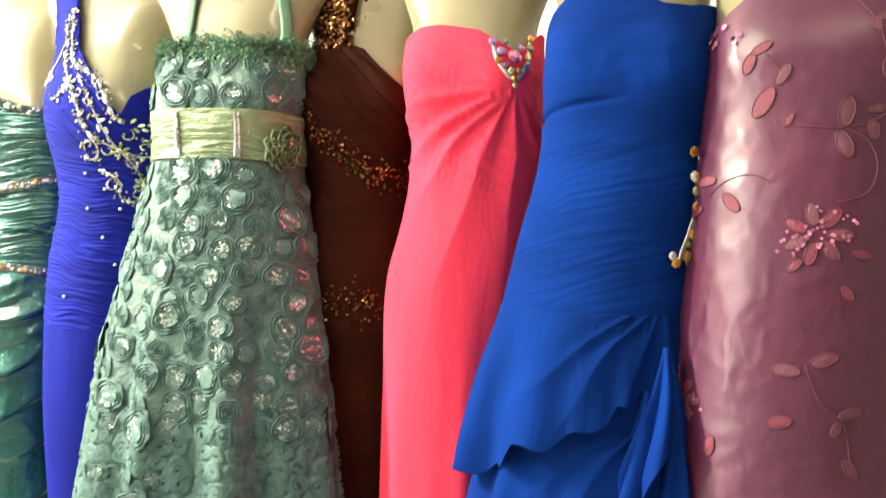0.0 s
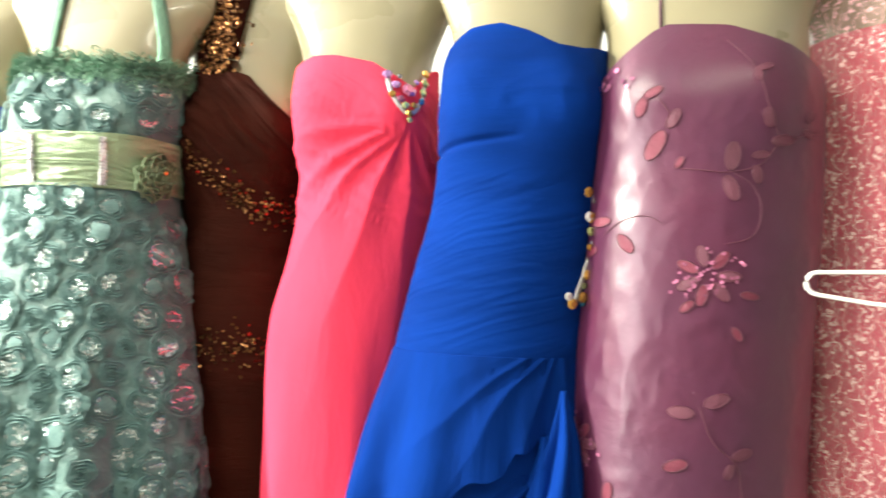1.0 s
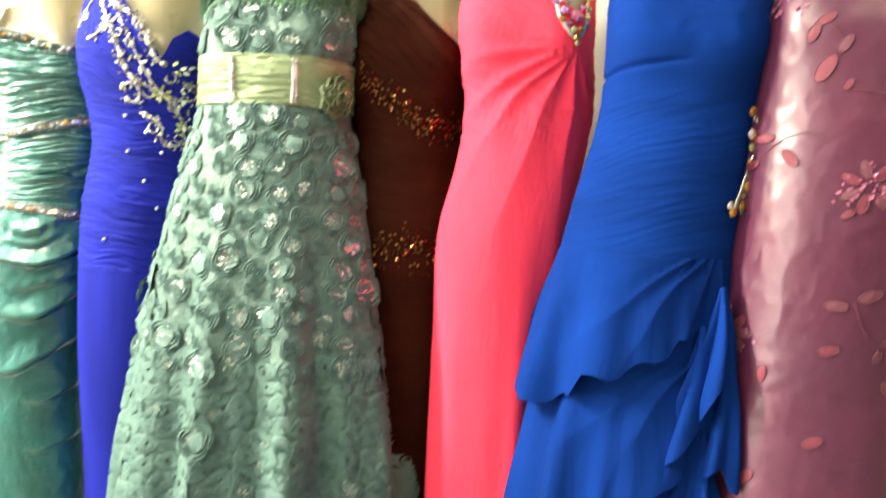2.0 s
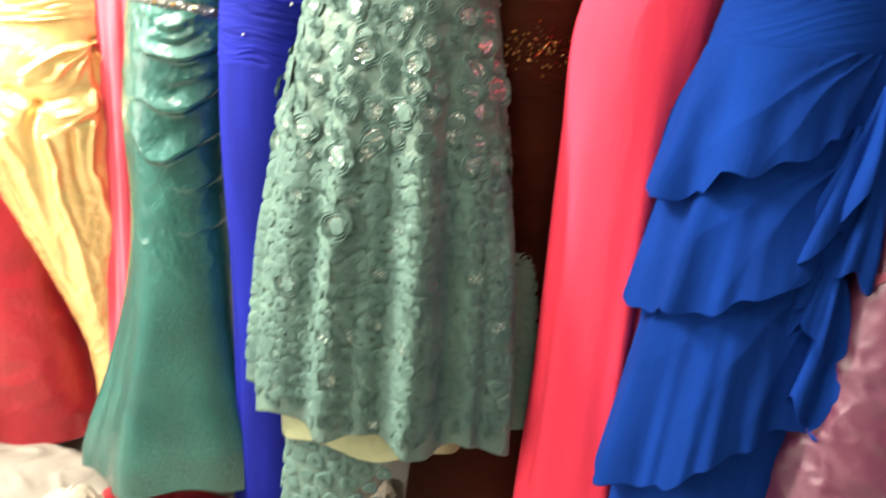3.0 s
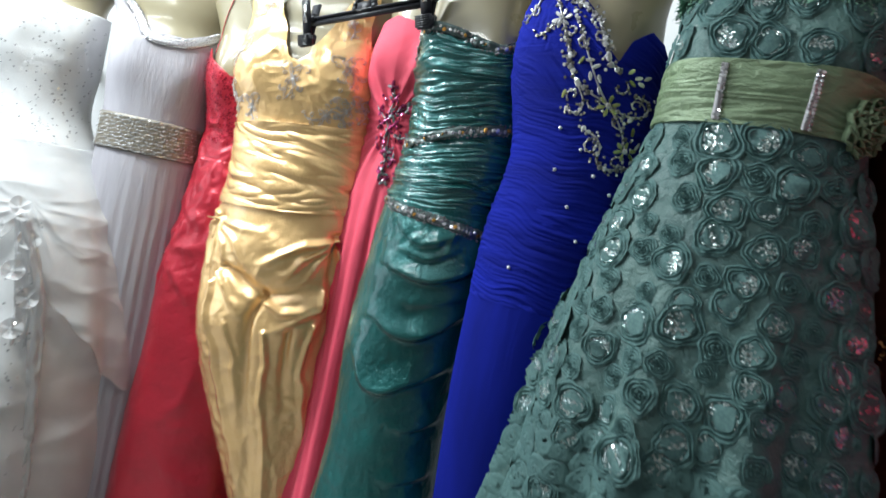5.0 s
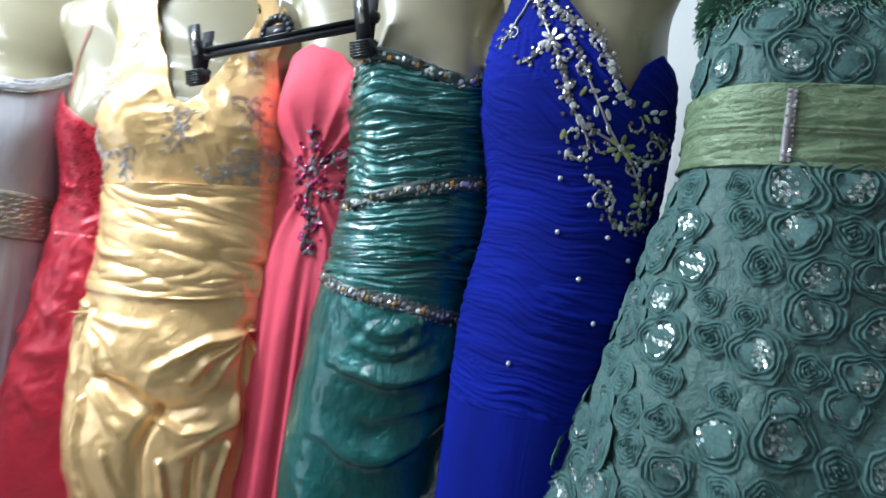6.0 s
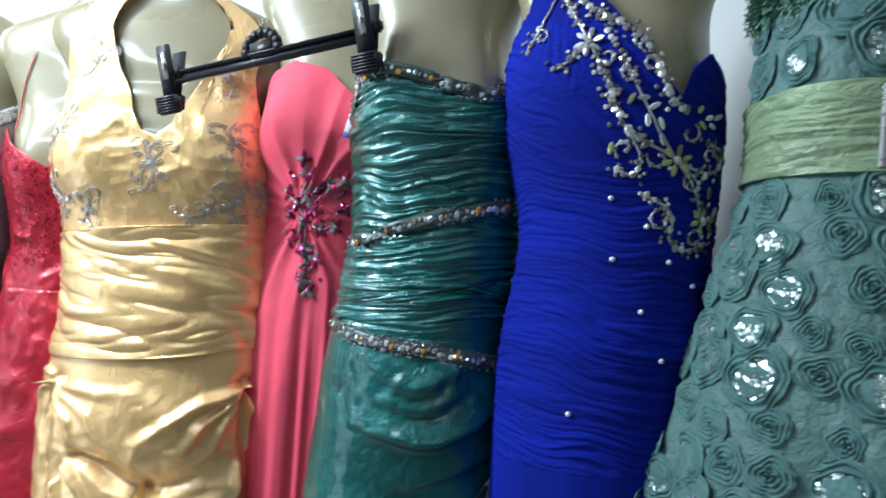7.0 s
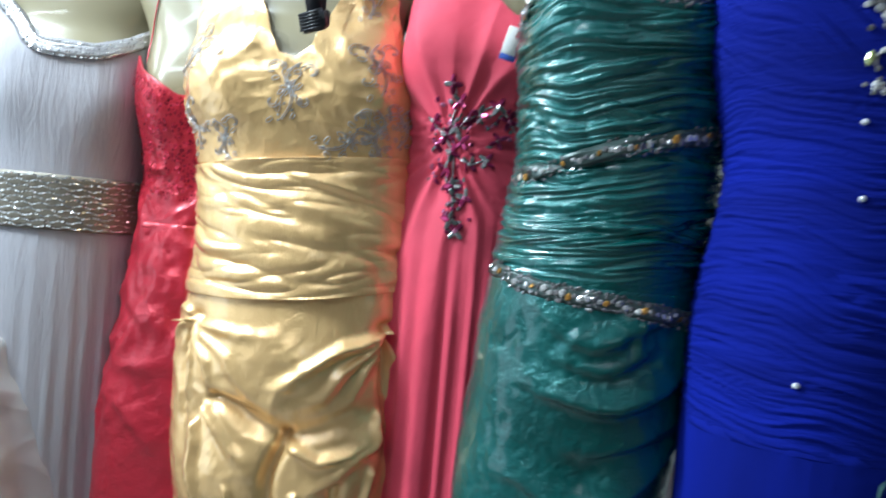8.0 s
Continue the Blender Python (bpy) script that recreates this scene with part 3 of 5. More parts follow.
def sequin_heart(seed):
    """Disc of small ring sequins sewn into the middle of a rosette."""
    q = random.Random(seed)
    vs, fs = [], []
    for _ in range(90):
        r, t = .56 * math.sqrt(q.random()), q.uniform(0, 6.28)
        n = Vector((q.gauss(0, .22), q.gauss(0, .22), 1)).normalized().to_track_quat("Z", "Y")
        o, c = len(vs), Vector((r * math.cos(t), r * math.sin(t), q.uniform(.10, .15)))
        for w in (.062, .026):
            vs += [c + n @ Vector((w * math.cos(1.0472 * k), w * math.sin(1.0472 * k), 0)) for k in range(6)]
        fs += [(o + k, o + (k + 1) % 6, o + 6 + (k + 1) % 6, o + 6 + k) for k in range(6)]
    me = bpy.data.meshes.new("sequin_heart")
    me.from_pydata([tuple(v) for v in vs], [], fs)
    me.materials.append(SEQUIN)
    return me


SAGE_RIBBON = cloth("sage_ribbon", (0.082, 0.160, 0.148), 0.7, vary=0.35, wrinkle=180, depth=0.25, second=(0.050, 0.115, 0.116))
ROSES = [rosette_mesh(k, k < 5) for k in range(7)]
HEARTS = [sequin_heart(k) for k in range(3)]


def rosettes(form, parent, z0, z1, step, a0, a1, size, shine, out=.001):
    row, z = 0, z0
    while z > z1:
        p = form.place(np.linspace(a0, a1, 60), z)
        run = np.concatenate([[0], np.cumsum(np.linalg.norm(np.diff(p, axis=0), axis=1))])
        n = max(2, int(run[-1] / step))
        for k in range(n):
            d = (k + (.5 if row % 2 else 0) + rnd.uniform(-.15, .15)) / n * run[-1]
            a = float(np.interp(d, run, np.linspace(a0, a1, 60)))
            zz = z + rnd.uniform(-.010, .010)
            e = .02
            q = Vector(form.place(a, zz, out))
            nrm = Vector(np.cross(form.place(a + e, zz) - form.place(a - e, zz), form.place(a, zz + .006) - form.place(a, zz - .006))).normalized()
            kind = rnd.randrange(5) if rnd.random() < shine else rnd.randrange(5, 7)
            ob = new("rosette", ROSES[kind])
            ob.parent = parent
            s = size * (rnd.uniform(.75, 1.15) if kind < 5 else rnd.uniform(.55, .8))
            ob.matrix_local = Matrix.Translation(q) @ nrm.to_track_quat("Z", "Y").to_matrix().to_4x4() @ pose(0, 0, 0, 0, 0, rnd.uniform(0, 360)) @ Matrix.Diagonal((s, s * rnd.uniform(.85, 1.1), s * .66, 1))
            if kind < 5:
                heart = new("sequin_heart", HEARTS[kind % 3])
                heart.parent = ob
                tagged(heart, kind="stuff")
        z -= step * .86
        row += 1


for bx in (-.051, .058):
    strip = cords("rhinestone_strip", band_form, [[(bx, 1.648), (bx - .001, 1.61), (bx - .002, 1.572)]], .0022, SILVER, band, "rhinestone strip", wide=2.2, out=.006)
    for k in range(15):
        for e in (-.0028, .0028):
            stone(strip, band_form, CRYSTAL, bx + e, 1.645 - k * .0051, .0024, out=.008)
pts = []
flower_v, flower_f = [], []
for k in range(26):
    fa, fr = k * 2.4, .006 + .0012 * k
    c0 = frame_at(sage_form, .118, 1.592, .012 + .0006 * (26 - k))
    for u in range(7):
        for w in range(2):
            t = fa + (u / 6 - .5) * 1.5
            r = fr * (1 + .12 * math.sin(u * 2.1 + k))
            flower_v.append(c0 @ Vector((r * math.cos(t), r * math.sin(t) * 1.15, w * (.010 + .003 * math.sin(3 * u + k)) - .006)))
    o = len(flower_v) - 14
    flower_f += [(o + 2 * u, o + 2 * u + 2, o + 2 * u + 3, o + 2 * u + 1) for u in range(6)]
fl = mesh_object("fabric_flower", flower_v, flower_f, SAGE_SATIN, band, "crumpled sage satin flower")
fl.modifiers.new("thickness", "SOLIDIFY").thickness = .0012
stone(fl, sage_form, AMBER, .122, 1.60, .004, out=.03)
for sx in (-.075, .118):
    cords("strap", sage_form, [line([(sx, 1.76), (sx + .004, 1.83), (sx * .8, 1.95)], .01)], .0025, FEATHER, gown, "thin sage shoulder strap", wide=4.5, out=-.009)
# fringe of loose threads round the neckline
fv, ff = [], []
for k in range(4200):
    a = rnd.uniform(-1.75, 1.75)
    z = 1.775 + rnd.gauss(0, .011)
    p = Vector(sage_form.place(a, z, .004))
    d = Vector((math.sin(a), -math.cos(a), rnd.uniform(-1.6, .5)))
    d = (d + Vector((rnd.uniform(-.9, .9), rnd.uniform(-.4, .4), 0))).normalized()
    side = d.cross(Vector((0, 0, 1))).normalized() * .0014
    ln, b = rnd.uniform(.006, .017), rnd.uniform(-.010, .004)
    o = len(fv)
    for u in (0, .35, .7, 1):
        q = p + d * ln * u + Vector((0, 0, b * u * u)) + side * 2.5 * math.sin(7 * u + k)
        fv += [q - side, q + side]
    ff += [(o + 2 * u, o + 2 * u + 1, o + 2 * u + 3, o + 2 * u + 2) for u in range(3)]
tagged(mesh_object("feather_trim", fv, ff, FEATHER, gown, "fluffy sage green fringe"), kind="stuff")
sage_parts = (gown, gown)

# royal blue gown
at = pose(-1.245, 1.05, 0, 0, 0, 14)
royal_form = dressed([(1.73, .003, .134, .105), (1.67, .005, .138, .11), (1.5, .018, .119, .092), (1.36, .006, .124, .1), (1.25, .0, .119, .105), (1.1, -.003, .114, .105), (.75, .002, .098, .075), (.35, .0, .088, .055), (.05, .0, .095, .06)],
                     both(ruching(.0085, .0013, 1.22, 1.60, 2, .10), ruching(.010, .0013, 1.58, 1.95, 6, .7), folds(4, .004, 1.2, .5, 21)), bust=.007)
mannequin(at, royal_form)
gown = thing("royal_blue_gown", at, "royal blue ruched chiffon gown with crystal applique on the bodice", "dress", "gowns along the wall")
bodice = shell("bodice", royal_form, tops(royal_form, [(-.14, 1.70), (-.125, 1.735), (-.10, 1.78), (-.082, 1.86), (-.07, 1.95), (-.035, 1.95), (-.022, 1.80), (.016, 1.755), (.037, 1.735), (.06, 1.685), (.08, 1.662), (.095, 1.70), (.12, 1.725), (.135, 1.715), (.143, 1.68)]), 1.235, ROYAL, gown, nt=360, nz=300)
shell("skirt", royal_form, 1.245, .06, ROYAL_SKIRT, gown)
app = cords("beaded_applique", royal_form, [line(r, .004) for r in (
    [(-.045, 1.86), (-.03, 1.78), (.014, 1.746), (.037, 1.73), (.059, 1.686), (.071, 1.66), (.089, 1.645)], [(-.056, 1.793), (-.02, 1.722), (.001, 1.681), (.011, 1.648), (.026, 1.622), (.047, 1.608), (.081, 1.591), (.104, 1.56), (.114, 1.529)],
    [(.052, 1.549), (.073, 1.538), (.081, 1.523), (.079, 1.503), (.097, 1.492), (.124, 1.503)], [(.017, 1.576), (.037, 1.572), (.042, 1.594), (.026, 1.622)], [(.081, 1.591), (.11, 1.582), (.130, 1.59), (.132, 1.612), (.117, 1.615)],
    [(.02, 1.70), (.045, 1.65), (.061, 1.62), (.081, 1.591)], [(-.09, 1.72), (-.075, 1.752), (-.05, 1.83)], [(-.02, 1.722), (-.04, 1.70), (-.055, 1.69)])], .0017, SILVER, gown, "silver beadwork with crystals")
for run, step, r in (([(-.045, 1.88), (-.03, 1.78), (.014, 1.746), (.037, 1.73), (.059, 1.686), (.071, 1.66), (.089, 1.645)], .0085, .0042), ([(-.02, 1.722), (.001, 1.681), (.011, 1.648), (.026, 1.622), (.047, 1.608)], .0085, .0042),
                     ([(-.056, 1.86), (-.05, 1.79), (-.035, 1.75)], .009, .0042), ([(.052, 1.549), (.073, 1.538), (.081, 1.523), (.079, 1.503), (.097, 1.492), (.124, 1.503)], .008, .0036), ([(.104, 1.58), (.108, 1.555), (.114, 1.529)], .008, .0036),
                     ([(.017, 1.576), (.037, 1.572), (.042, 1.594)], .008, .0034), ([(.081, 1.591), (.11, 1.58), (.130, 1.59), (.132, 1.612), (.117, 1.615)], .008, .0038), ([(-.055, 1.69), (-.04, 1.70), (-.02, 1.722)], .008, .004), ([(-.09, 1.72), (-.078, 1.748)], .008, .0036), ([(.0, 1.735), (.02, 1.70), (.033, 1.675)], .009, .0036)):
    for x, z in line(run, step):
        stone(app, royal_form, rnd.choice((CRYSTAL, SMOKE, SMOKE)), x + rnd.uniform(-.002, .002), z + rnd.uniform(-.002, .002), r * rnd.uniform(.9, 1.35))
        for _ in range(2):
            stone(app, royal_form, rnd.choice((SMOKE, CRYSTAL, SMOKE)), x + rnd.uniform(-.011, .011), z + rnd.uniform(-.011, .011), r * .7)
for fx, fz, fr, me in ((-.02, 1.722, .011, CRYSTAL), (.081, 1.591, .011, IRIS), (.114, 1.527, .010, IRIS)):
    for k in range(6):
        a = k * 60 + 20
        stone(app, royal_form, me, fx + fr * math.cos(radians(a)), fz + fr * math.sin(radians(a)), .0034, 2.2, a, out=.003)
    stone(app, royal_form, CRYSTAL, fx, fz, .005, out=.004)
for x, z, a in ((.102, 1.651, 40), (.113, 1.644, 20), (.124, 1.648, 30), (.107, 1.634, -30), (.118, 1.636, -10), (.029, 1.655, 60), (.042, 1.657, 10), (.053, 1.648, 30), (.047, 1.632, 100), (.061, 1.629, 120), (.064, 1.612, 110), (.01, 1.60, 80), (.125, 1.515, 60), (.128, 1.54, 70), (.12, 1.56, 100)):
    stone(app, royal_form, rnd.choice((CRYSTAL, CRYSTAL, IRIS)), x, z, .0034, 2.3, a, out=.003)
curls = [curl(cx, cz, r, a0, w) for cx, cz, r, a0, w in ((.028, 1.685, .013, 2, 5), (.048, 1.70, .012, 0, -5), (.0, 1.705, .012, 4, 5), (.092, 1.622, .013, 1, -5), (.062, 1.592, .013, 3, 5), (.100, 1.572, .013, 5, -5), (.068, 1.522, .013, 2, 5), (-.04, 1.775, .012, 1, 5), (-.012, 1.755, .013, 3, -5), (.035, 1.722, .011, 0, 5), (.025, 1.60, .012, 4, -5), (.118, 1.60, .012, 0, 5), (-.075, 1.735, .011, 2, -5), (.108, 1.505, .012, 1, 5), (.012, 1.66, .011, 5, -5))]
tagged(cords("beaded_scroll", royal_form, curls, .0013, SILVER, app, out=.0015), kind="stuff")
for c in curls:
    for x, z in c[::3]:
        stone(app, royal_form, rnd.choice((SMOKE, SMOKE, CRYSTAL)), x, z, rnd.uniform(.0022, .0032), out=.002)
for x, z in ((.013, 1.545), (.053, 1.515), (.018, 1.476), (.08, 1.477), (.107, 1.452), (.052, 1.419), (.076, 1.366), (-.02, 1.30)):
    stone(gown, royal_form, PEARL, x, z, .0033, name="pearl", out=.001, tall=1.0)

# teal gown
at = pose(-1.5, 1.02, 0, 0, 0, 26)
TEAL_BOWS = (
    ([(-.037, 1.330), (.020, 1.302), (.108, 1.338)], .009, .022),
    ([(-.020, 1.287), (.040, 1.277), (.085, 1.302)], .009, .022),
    ([(-.030, 1.247), (.053, 1.234), (.128, 1.280)], .018, .034),
    ([(.020, 1.186), (.077, 1.203), (.120, 1.222)], .009, .024),
    ([(-.035, 1.140), (.039, 1.124), (.120, 1.190)], .018, .036),
    ([(-.070, 1.058), (-.004, 1.008), (.105, 1.085)], .016, .036),
    ([(.030, .950), (.065, .952), (.110, .980)], .008, .026),
    ([(.045, .845), (.080, .852), (.118, .874)], .008, .026),
)
teal_form = dressed([(1.71, .02, .120, .098), (1.65, .03, .129, .105), (1.52, .037, .123, .09), (1.36, .022, .127, .1), (1.25, .016, .132, .105), (1.1, .0, .126, .105), (.9, .0, .117, .1), (.7, .0, .134, .11), (.46, -.01, .178, .14), (.24, -.012, .242, .18), (.1, -.01, .252, .19)],
                    both(ruching(.013, .0026, 1.36, 1.8, 5, -.12), ruching(.03, .002, 1.36, 1.8, 8, .1), bows(TEAL_BOWS, 3), crumple(.026, .0022, 1.26, 1.36, 6), crumple(.05, .0012, .7, 1.30, 16), folds(6, .012, .8, .25, 6)), bust=.018)
mannequin(at, teal_form)
gown = thing("teal_gown", at, "teal green metallic strapless gown with ruched bodice and jewelled trims", "dress", "gowns along the wall")
bodice = shell("bodice", teal_form, tops(teal_form, [(-.10, 1.655), (-.079, 1.675), (-.04, 1.71), (.008, 1.702), (.055, 1.686), (.085, 1.683), (.11, 1.70), (.14, 1.69)]), 1.355, TEAL, gown, nt=260, nz=260)
shell("skirt", teal_form, 1.365, lambda a: .185 + .01 * math.sin(5 * a), TEAL, gown, nt=240, nz=260)
for run in ([(-.09, 1.655), (-.073, 1.687), (-.04, 1.703), (.008, 1.695), (.055, 1.681), (.085, 1.677), (.11, 1.69), (.118, 1.65)], [(-.08, 1.482), (-.062, 1.486), (-.017, 1.501), (.027, 1.517), (.071, 1.528), (.139, 1.544)], [(-.10, 1.376), (-.084, 1.369), (-.045, 1.359), (.002, 1.354), (.061, 1.348), (.125, 1.338)]):
    trim = cords("jewelled_trim", teal_form, [line(run, .005)], .0009, BEAD_NET, gown, "dark beaded trim with crystals and amber stones", wide=11.0, out=.0005)
    for i, (x, z) in enumerate(line(run, .0066)):
        stone(trim, teal_form, AMBER if i % 6 == 2 else (SMOKE if i % 3 == 0 else CRYSTAL), x, z + rnd.uniform(-.003, .003), .0038 * rnd.uniform(.6, 1.15), 1.3 if i % 3 else 1.0, rnd.uniform(0, 90), out=.002)
        for e in (-.0085, -.0045, .0045, .0085):
            stone(trim, teal_form, SMOKE, x + rnd.uniform(-.003, .003), z + e + rnd.uniform(-.0025, .0025), .0022 * rnd.uniform(.7, 1.2), out=.001)

# coral gown
at = pose(-1.77, 1.13, 0, 0, 0, 26)
coral_form = dressed([(1.73, .03, .122, .098), (1.68, .03, .126, .105), (1.52, .03, .110, .09), (1.36, .03, .122, .1), (1.1, .03, .122, .1), (.7, .03, .12, .1), (.2, .03, .13, .11)],
                     both(rays(.005, 1.54, 18, .006, .16, -3.2, 3.2), folds(9, .005, 1.5, 1.0, 8), folds(26, .0028, 1.47, 1.25, 15)), bust=.022)
mannequin(at, coral_form)
gown = thing("coral_gown", at, "coral pink jersey gown with dark jewelled applique under the bust", "dress", "gowns along the wall")
body = shell("gown_body", coral_form, tops(coral_form, [(-.13, 1.70), (-.08, 1.76), (-.03, 1.785), (.03, 1.77), (.08, 1.72), (.15, 1.74)]), .2, CORAL, gown, nt=260, nz=260)
app = cords("applique_base", coral_form, [line(r, .004) for r in ([(.005, 1.625), (.01, 1.59), (-.001, 1.548), (.009, 1.524), (.014, 1.476), (.02, 1.412)], [(-.03, 1.575), (-.001, 1.55), (.03, 1.573), (.068, 1.592), (.103, 1.55)], [(.009, 1.524), (.035, 1.51), (.062, 1.52)])], .0016, SILVER, body, "dark beaded spray")
for x, z in ((.005, 1.619), (.015, 1.596), (-.001, 1.548), (-.021, 1.568), (.03, 1.573), (.068, 1.592), (.085, 1.575), (.103, 1.55), (.072, 1.546), (.009, 1.524), (.035, 1.51), (.059, 1.516), (.014, 1.476), (.032, 1.461), (.015, 1.427), (.025, 1.412), (-.015, 1.535), (.012, 1.56), (.022, 1.54), (.0, 1.5), (.045, 1.58)):
    a0 = rnd.uniform(0, 360)
    for k in range(4):
        a = a0 + 90 * k
        stone(app, coral_form, rnd.choice((WINE, WINE, SMOKE)), x + .006 * math.cos(radians(a)), z + .007 * math.sin(radians(a)), .0040, 2.1, a, out=.003)
    stone(app, coral_form, rnd.choice((ROSE, CRYSTAL, ROSE)), x, z, .0034, out=.004)
for _ in range(110):
    x, z = rnd.choice(((rnd.gauss(.008, .014), rnd.uniform(1.47, 1.60)), (rnd.gauss(.016, .008), rnd.uniform(1.41, 1.49)), (rnd.uniform(-.02, .09), rnd.gauss(1.57, .012))))
    stone(app, coral_form, rnd.choice((WINE, WINE, ROSE, SMOKE)), x, z, rnd.uniform(.0022, .0036), rnd.uniform(1, 1.7), rnd.uniform(0, 180), out=.002)
tag = thing("price_tag", at @ Matrix.Translation(coral_form.on(.074, 1.672, .012)[0]) @ pose(0, 0, 0, 8, 14, 6), "white swing tag with a blue stripe hanging from the coral gown", "tag")
for nm, mt, z0, z1 in (("card", PAPER, -.012, .026), ("stripe", TAGBLUE, -.020, -.012)):
    bm = bmesh.new()
    bmesh.ops.create_cube(bm, size=1, matrix=Matrix.Translation((0, 0, (z0 + z1) / 2)) @ Matrix.Diagonal((.022, .0016, z1 - z0, 1)))
    bmesh.ops.bevel(bm, geom=bm.edges[:], offset=.0005, segments=1, affect="EDGES")
    part(nm, bm, mt, tag)

# pale gold gown
at = pose(-1.975, 1.01, 0, 0, 0, 32)


HIP_A, HIP_B, TUCK = (-.123, 1.245), (.163, 1.252), (.036, 1.105)
# pulled folds of the bubble skirt: line, height, half width
PULLS = (
    ([HIP_B, (.106, 1.231), (.057, 1.195), (.020, 1.161), (.009, 1.121)], .013, .014),
    ([HIP_B, (.104, 1.195), (.078, 1.154), (.035, 1.131)], .010, .012),
    ([HIP_B, (.135, 1.19), (.115, 1.145)], .006, .010),
    ([HIP_A, (-.051, 1.236), (.012, 1.241)], .007, .012),
    ([HIP_A, (-.089, 1.189), (-.072, 1.148)], .010, .010),
    ([HIP_A, (-.118, 1.18), (-.118, 1.12)], .008, .009),
    ([HIP_A, (-.06, 1.20), (.005, 1.13)], .006, .012),
    ([HIP_A, (-.15, 1.232), (-.172, 1.205)], .010, .008),
    ([HIP_A, (-.15, 1.262), (-.176, 1.240)], .009, .008),
    ([HIP_B, (.182, 1.262), (.197, 1.28)], .008, .008),
    ([(-.085, 1.125), (-.041, 1.075), (-.005, 1.045)], .014, .014),
    ([(.047, 1.090), (.080, 1.072), (.118, 1.078), (.156, 1.105)], .014, .014),
    ([(.161, 1.130), (.155, 1.090), (.114, 1.052), (.070, 1.020)], .010, .012),
    ([HIP_B, (.190, 1.185), (.205, 1.11), (.20, .98)], .009, .007),
    ([(-.10, 1.10), (-.075, .98), (-.02, .83), (.05, .62)], .010, .016),
    ([(.06, 1.02), (.075, .90), (.10, .74), (.13, .50)], .010, .014),
    ([(.155, 1.05), (.15, .92), (.17, .78), (.17, .6)], .009, .012),
    ([(-.03, 1.02), (.0, .93), (.03, .80)], .008, .012),
)
CLEFTS = (
    ([TUCK, (.027, 1.065), (.022, 1.0), (.035, .85), (.08, .60)], .014, .012),
    ([(-.072, 1.140), (-.029, 1.122), TUCK, (.084, 1.112), (.150, 1.138)], .013, .012),
    ([HIP_B, (.172, 1.18), (.178, 1.10), (.17, .95)], .014, .010),
    ([(.112, 1.03), (.115, .93), (.135, .80)], .011, .010),
    ([HIP_A, (-.135, 1.19), (-.13, 1.10), (-.10, .98)], .009, .010),
)


def gold_drape(a, z, x):
    """Bubble skirt caught up at both hips and tucked in the middle; long folds run between the catches."""
    if np.min(z) > 1.30:
        return 0 * x
    front = np.clip(np.cos(a) * 2.2, 0, 1)
    wx, wz = x + .007 * lumps(22 * x, 22 * z, 2), z + .007 * lumps(20 * x, 24 * z, 6)
    out = .012 * np.exp(-((x - .03) / .12) ** 2 - ((z - 1.19) / .06) ** 2) + .012 * np.exp(-((x + .05) / .07) ** 2 - ((z - 1.03) / .06) ** 2) + .013 * np.exp(-((x - .12) / .06) ** 2 - ((z - 1.05) / .05) ** 2)
    for pts, h, w in PULLS:
        d, t = away(wx, wz, pts)
        out = out + h * np.clip(1 - d / (w * (.6 + .9 * t)), 0, 1) ** 1.3 * np.clip(1.25 - t, 0, 1)
    for pts, h, w in CLEFTS:
        d, t = away(wx, wz, pts)
        out = out - h * np.exp(-(d / (w * (.7 + .6 * t))) ** 2) * np.clip(1.2 - t, 0, 1)
    for hx, hz in (HIP_A, HIP_B):
        out = out - .010 * np.exp(-((x - hx) ** 2 + (z - hz) ** 2) / .00025)
    return 1.35 * out * front * np.clip((1.30 - z) / .03, 0, 1)


yellow_form = dressed([(1.68, -.016, .170, .105), (1.6, -.010, .182, .118), (1.5, .004, .177, .11), (1.38, .014, .174, .115), (1.29, .016, .182, .12), (1.2, .013, .192, .125), (1.1, .017, .193, .13), (.95, .022, .178, .13), (.8, .052, .150, .11), (.64, .085, .105, .09), (.4, .135, .06, .06), (.15, .145, .055, .05)],
                      both(gold_drape, crumple(.10, .004, 1.5, 1.75, 9), crumple(.045, .0018, 1.49, 1.85, 19), crumple(.028, .0009, .3, 1.27, 14), crumple(.07, .0022, .3, 1.26, 27, .8)), bust=.024, bust_z=1.60)
mannequin(at, yellow_form)
gown = thing("pale_gold_gown", at, "pale gold satin halter gown with silver embroidery and pleated waist", "dress", "gowns along the wall")
bodice = shell("bodice", yellow_form, tops(yellow_form, [(-.19, 1.60), (-.182, 1.66), (-.172, 1.715), (-.15, 1.77), (-.125, 1.825), (-.118, 1.93), (-.086, 1.93), (-.080, 1.80), (-.074, 1.749), (-.045, 1.69), (-.021, 1.642), (.0, 1.636), (.022, 1.656), (.046, 1.74), (.060, 1.81), (.066, 1.93), (.095, 1.93), (.10, 1.83), (.114, 1.758), (.138, 1.71), (.15, 1.66), (.16, 1.60)]), 1.48, YELLOW, gown, nt=520, nz=150)
band_form = Form(yellow_form.rows, ruching(.036, .0034, 1.27, 1.53, 3, .04), yellow_form.bust, yellow_form.bust_z)
shell("waistband", band_form, lambda a: 1.495 + .02 * math.sin(a), lambda a: 1.291 + .018 * math.sin(a) + .010 * math.sin(a) ** 2, YELLOW, gown, "pleated satin waistband", out=.005, nz=140)
shell("skirt", yellow_form, 1.335, .16, YELLOW, gown, nt=300, nz=300)
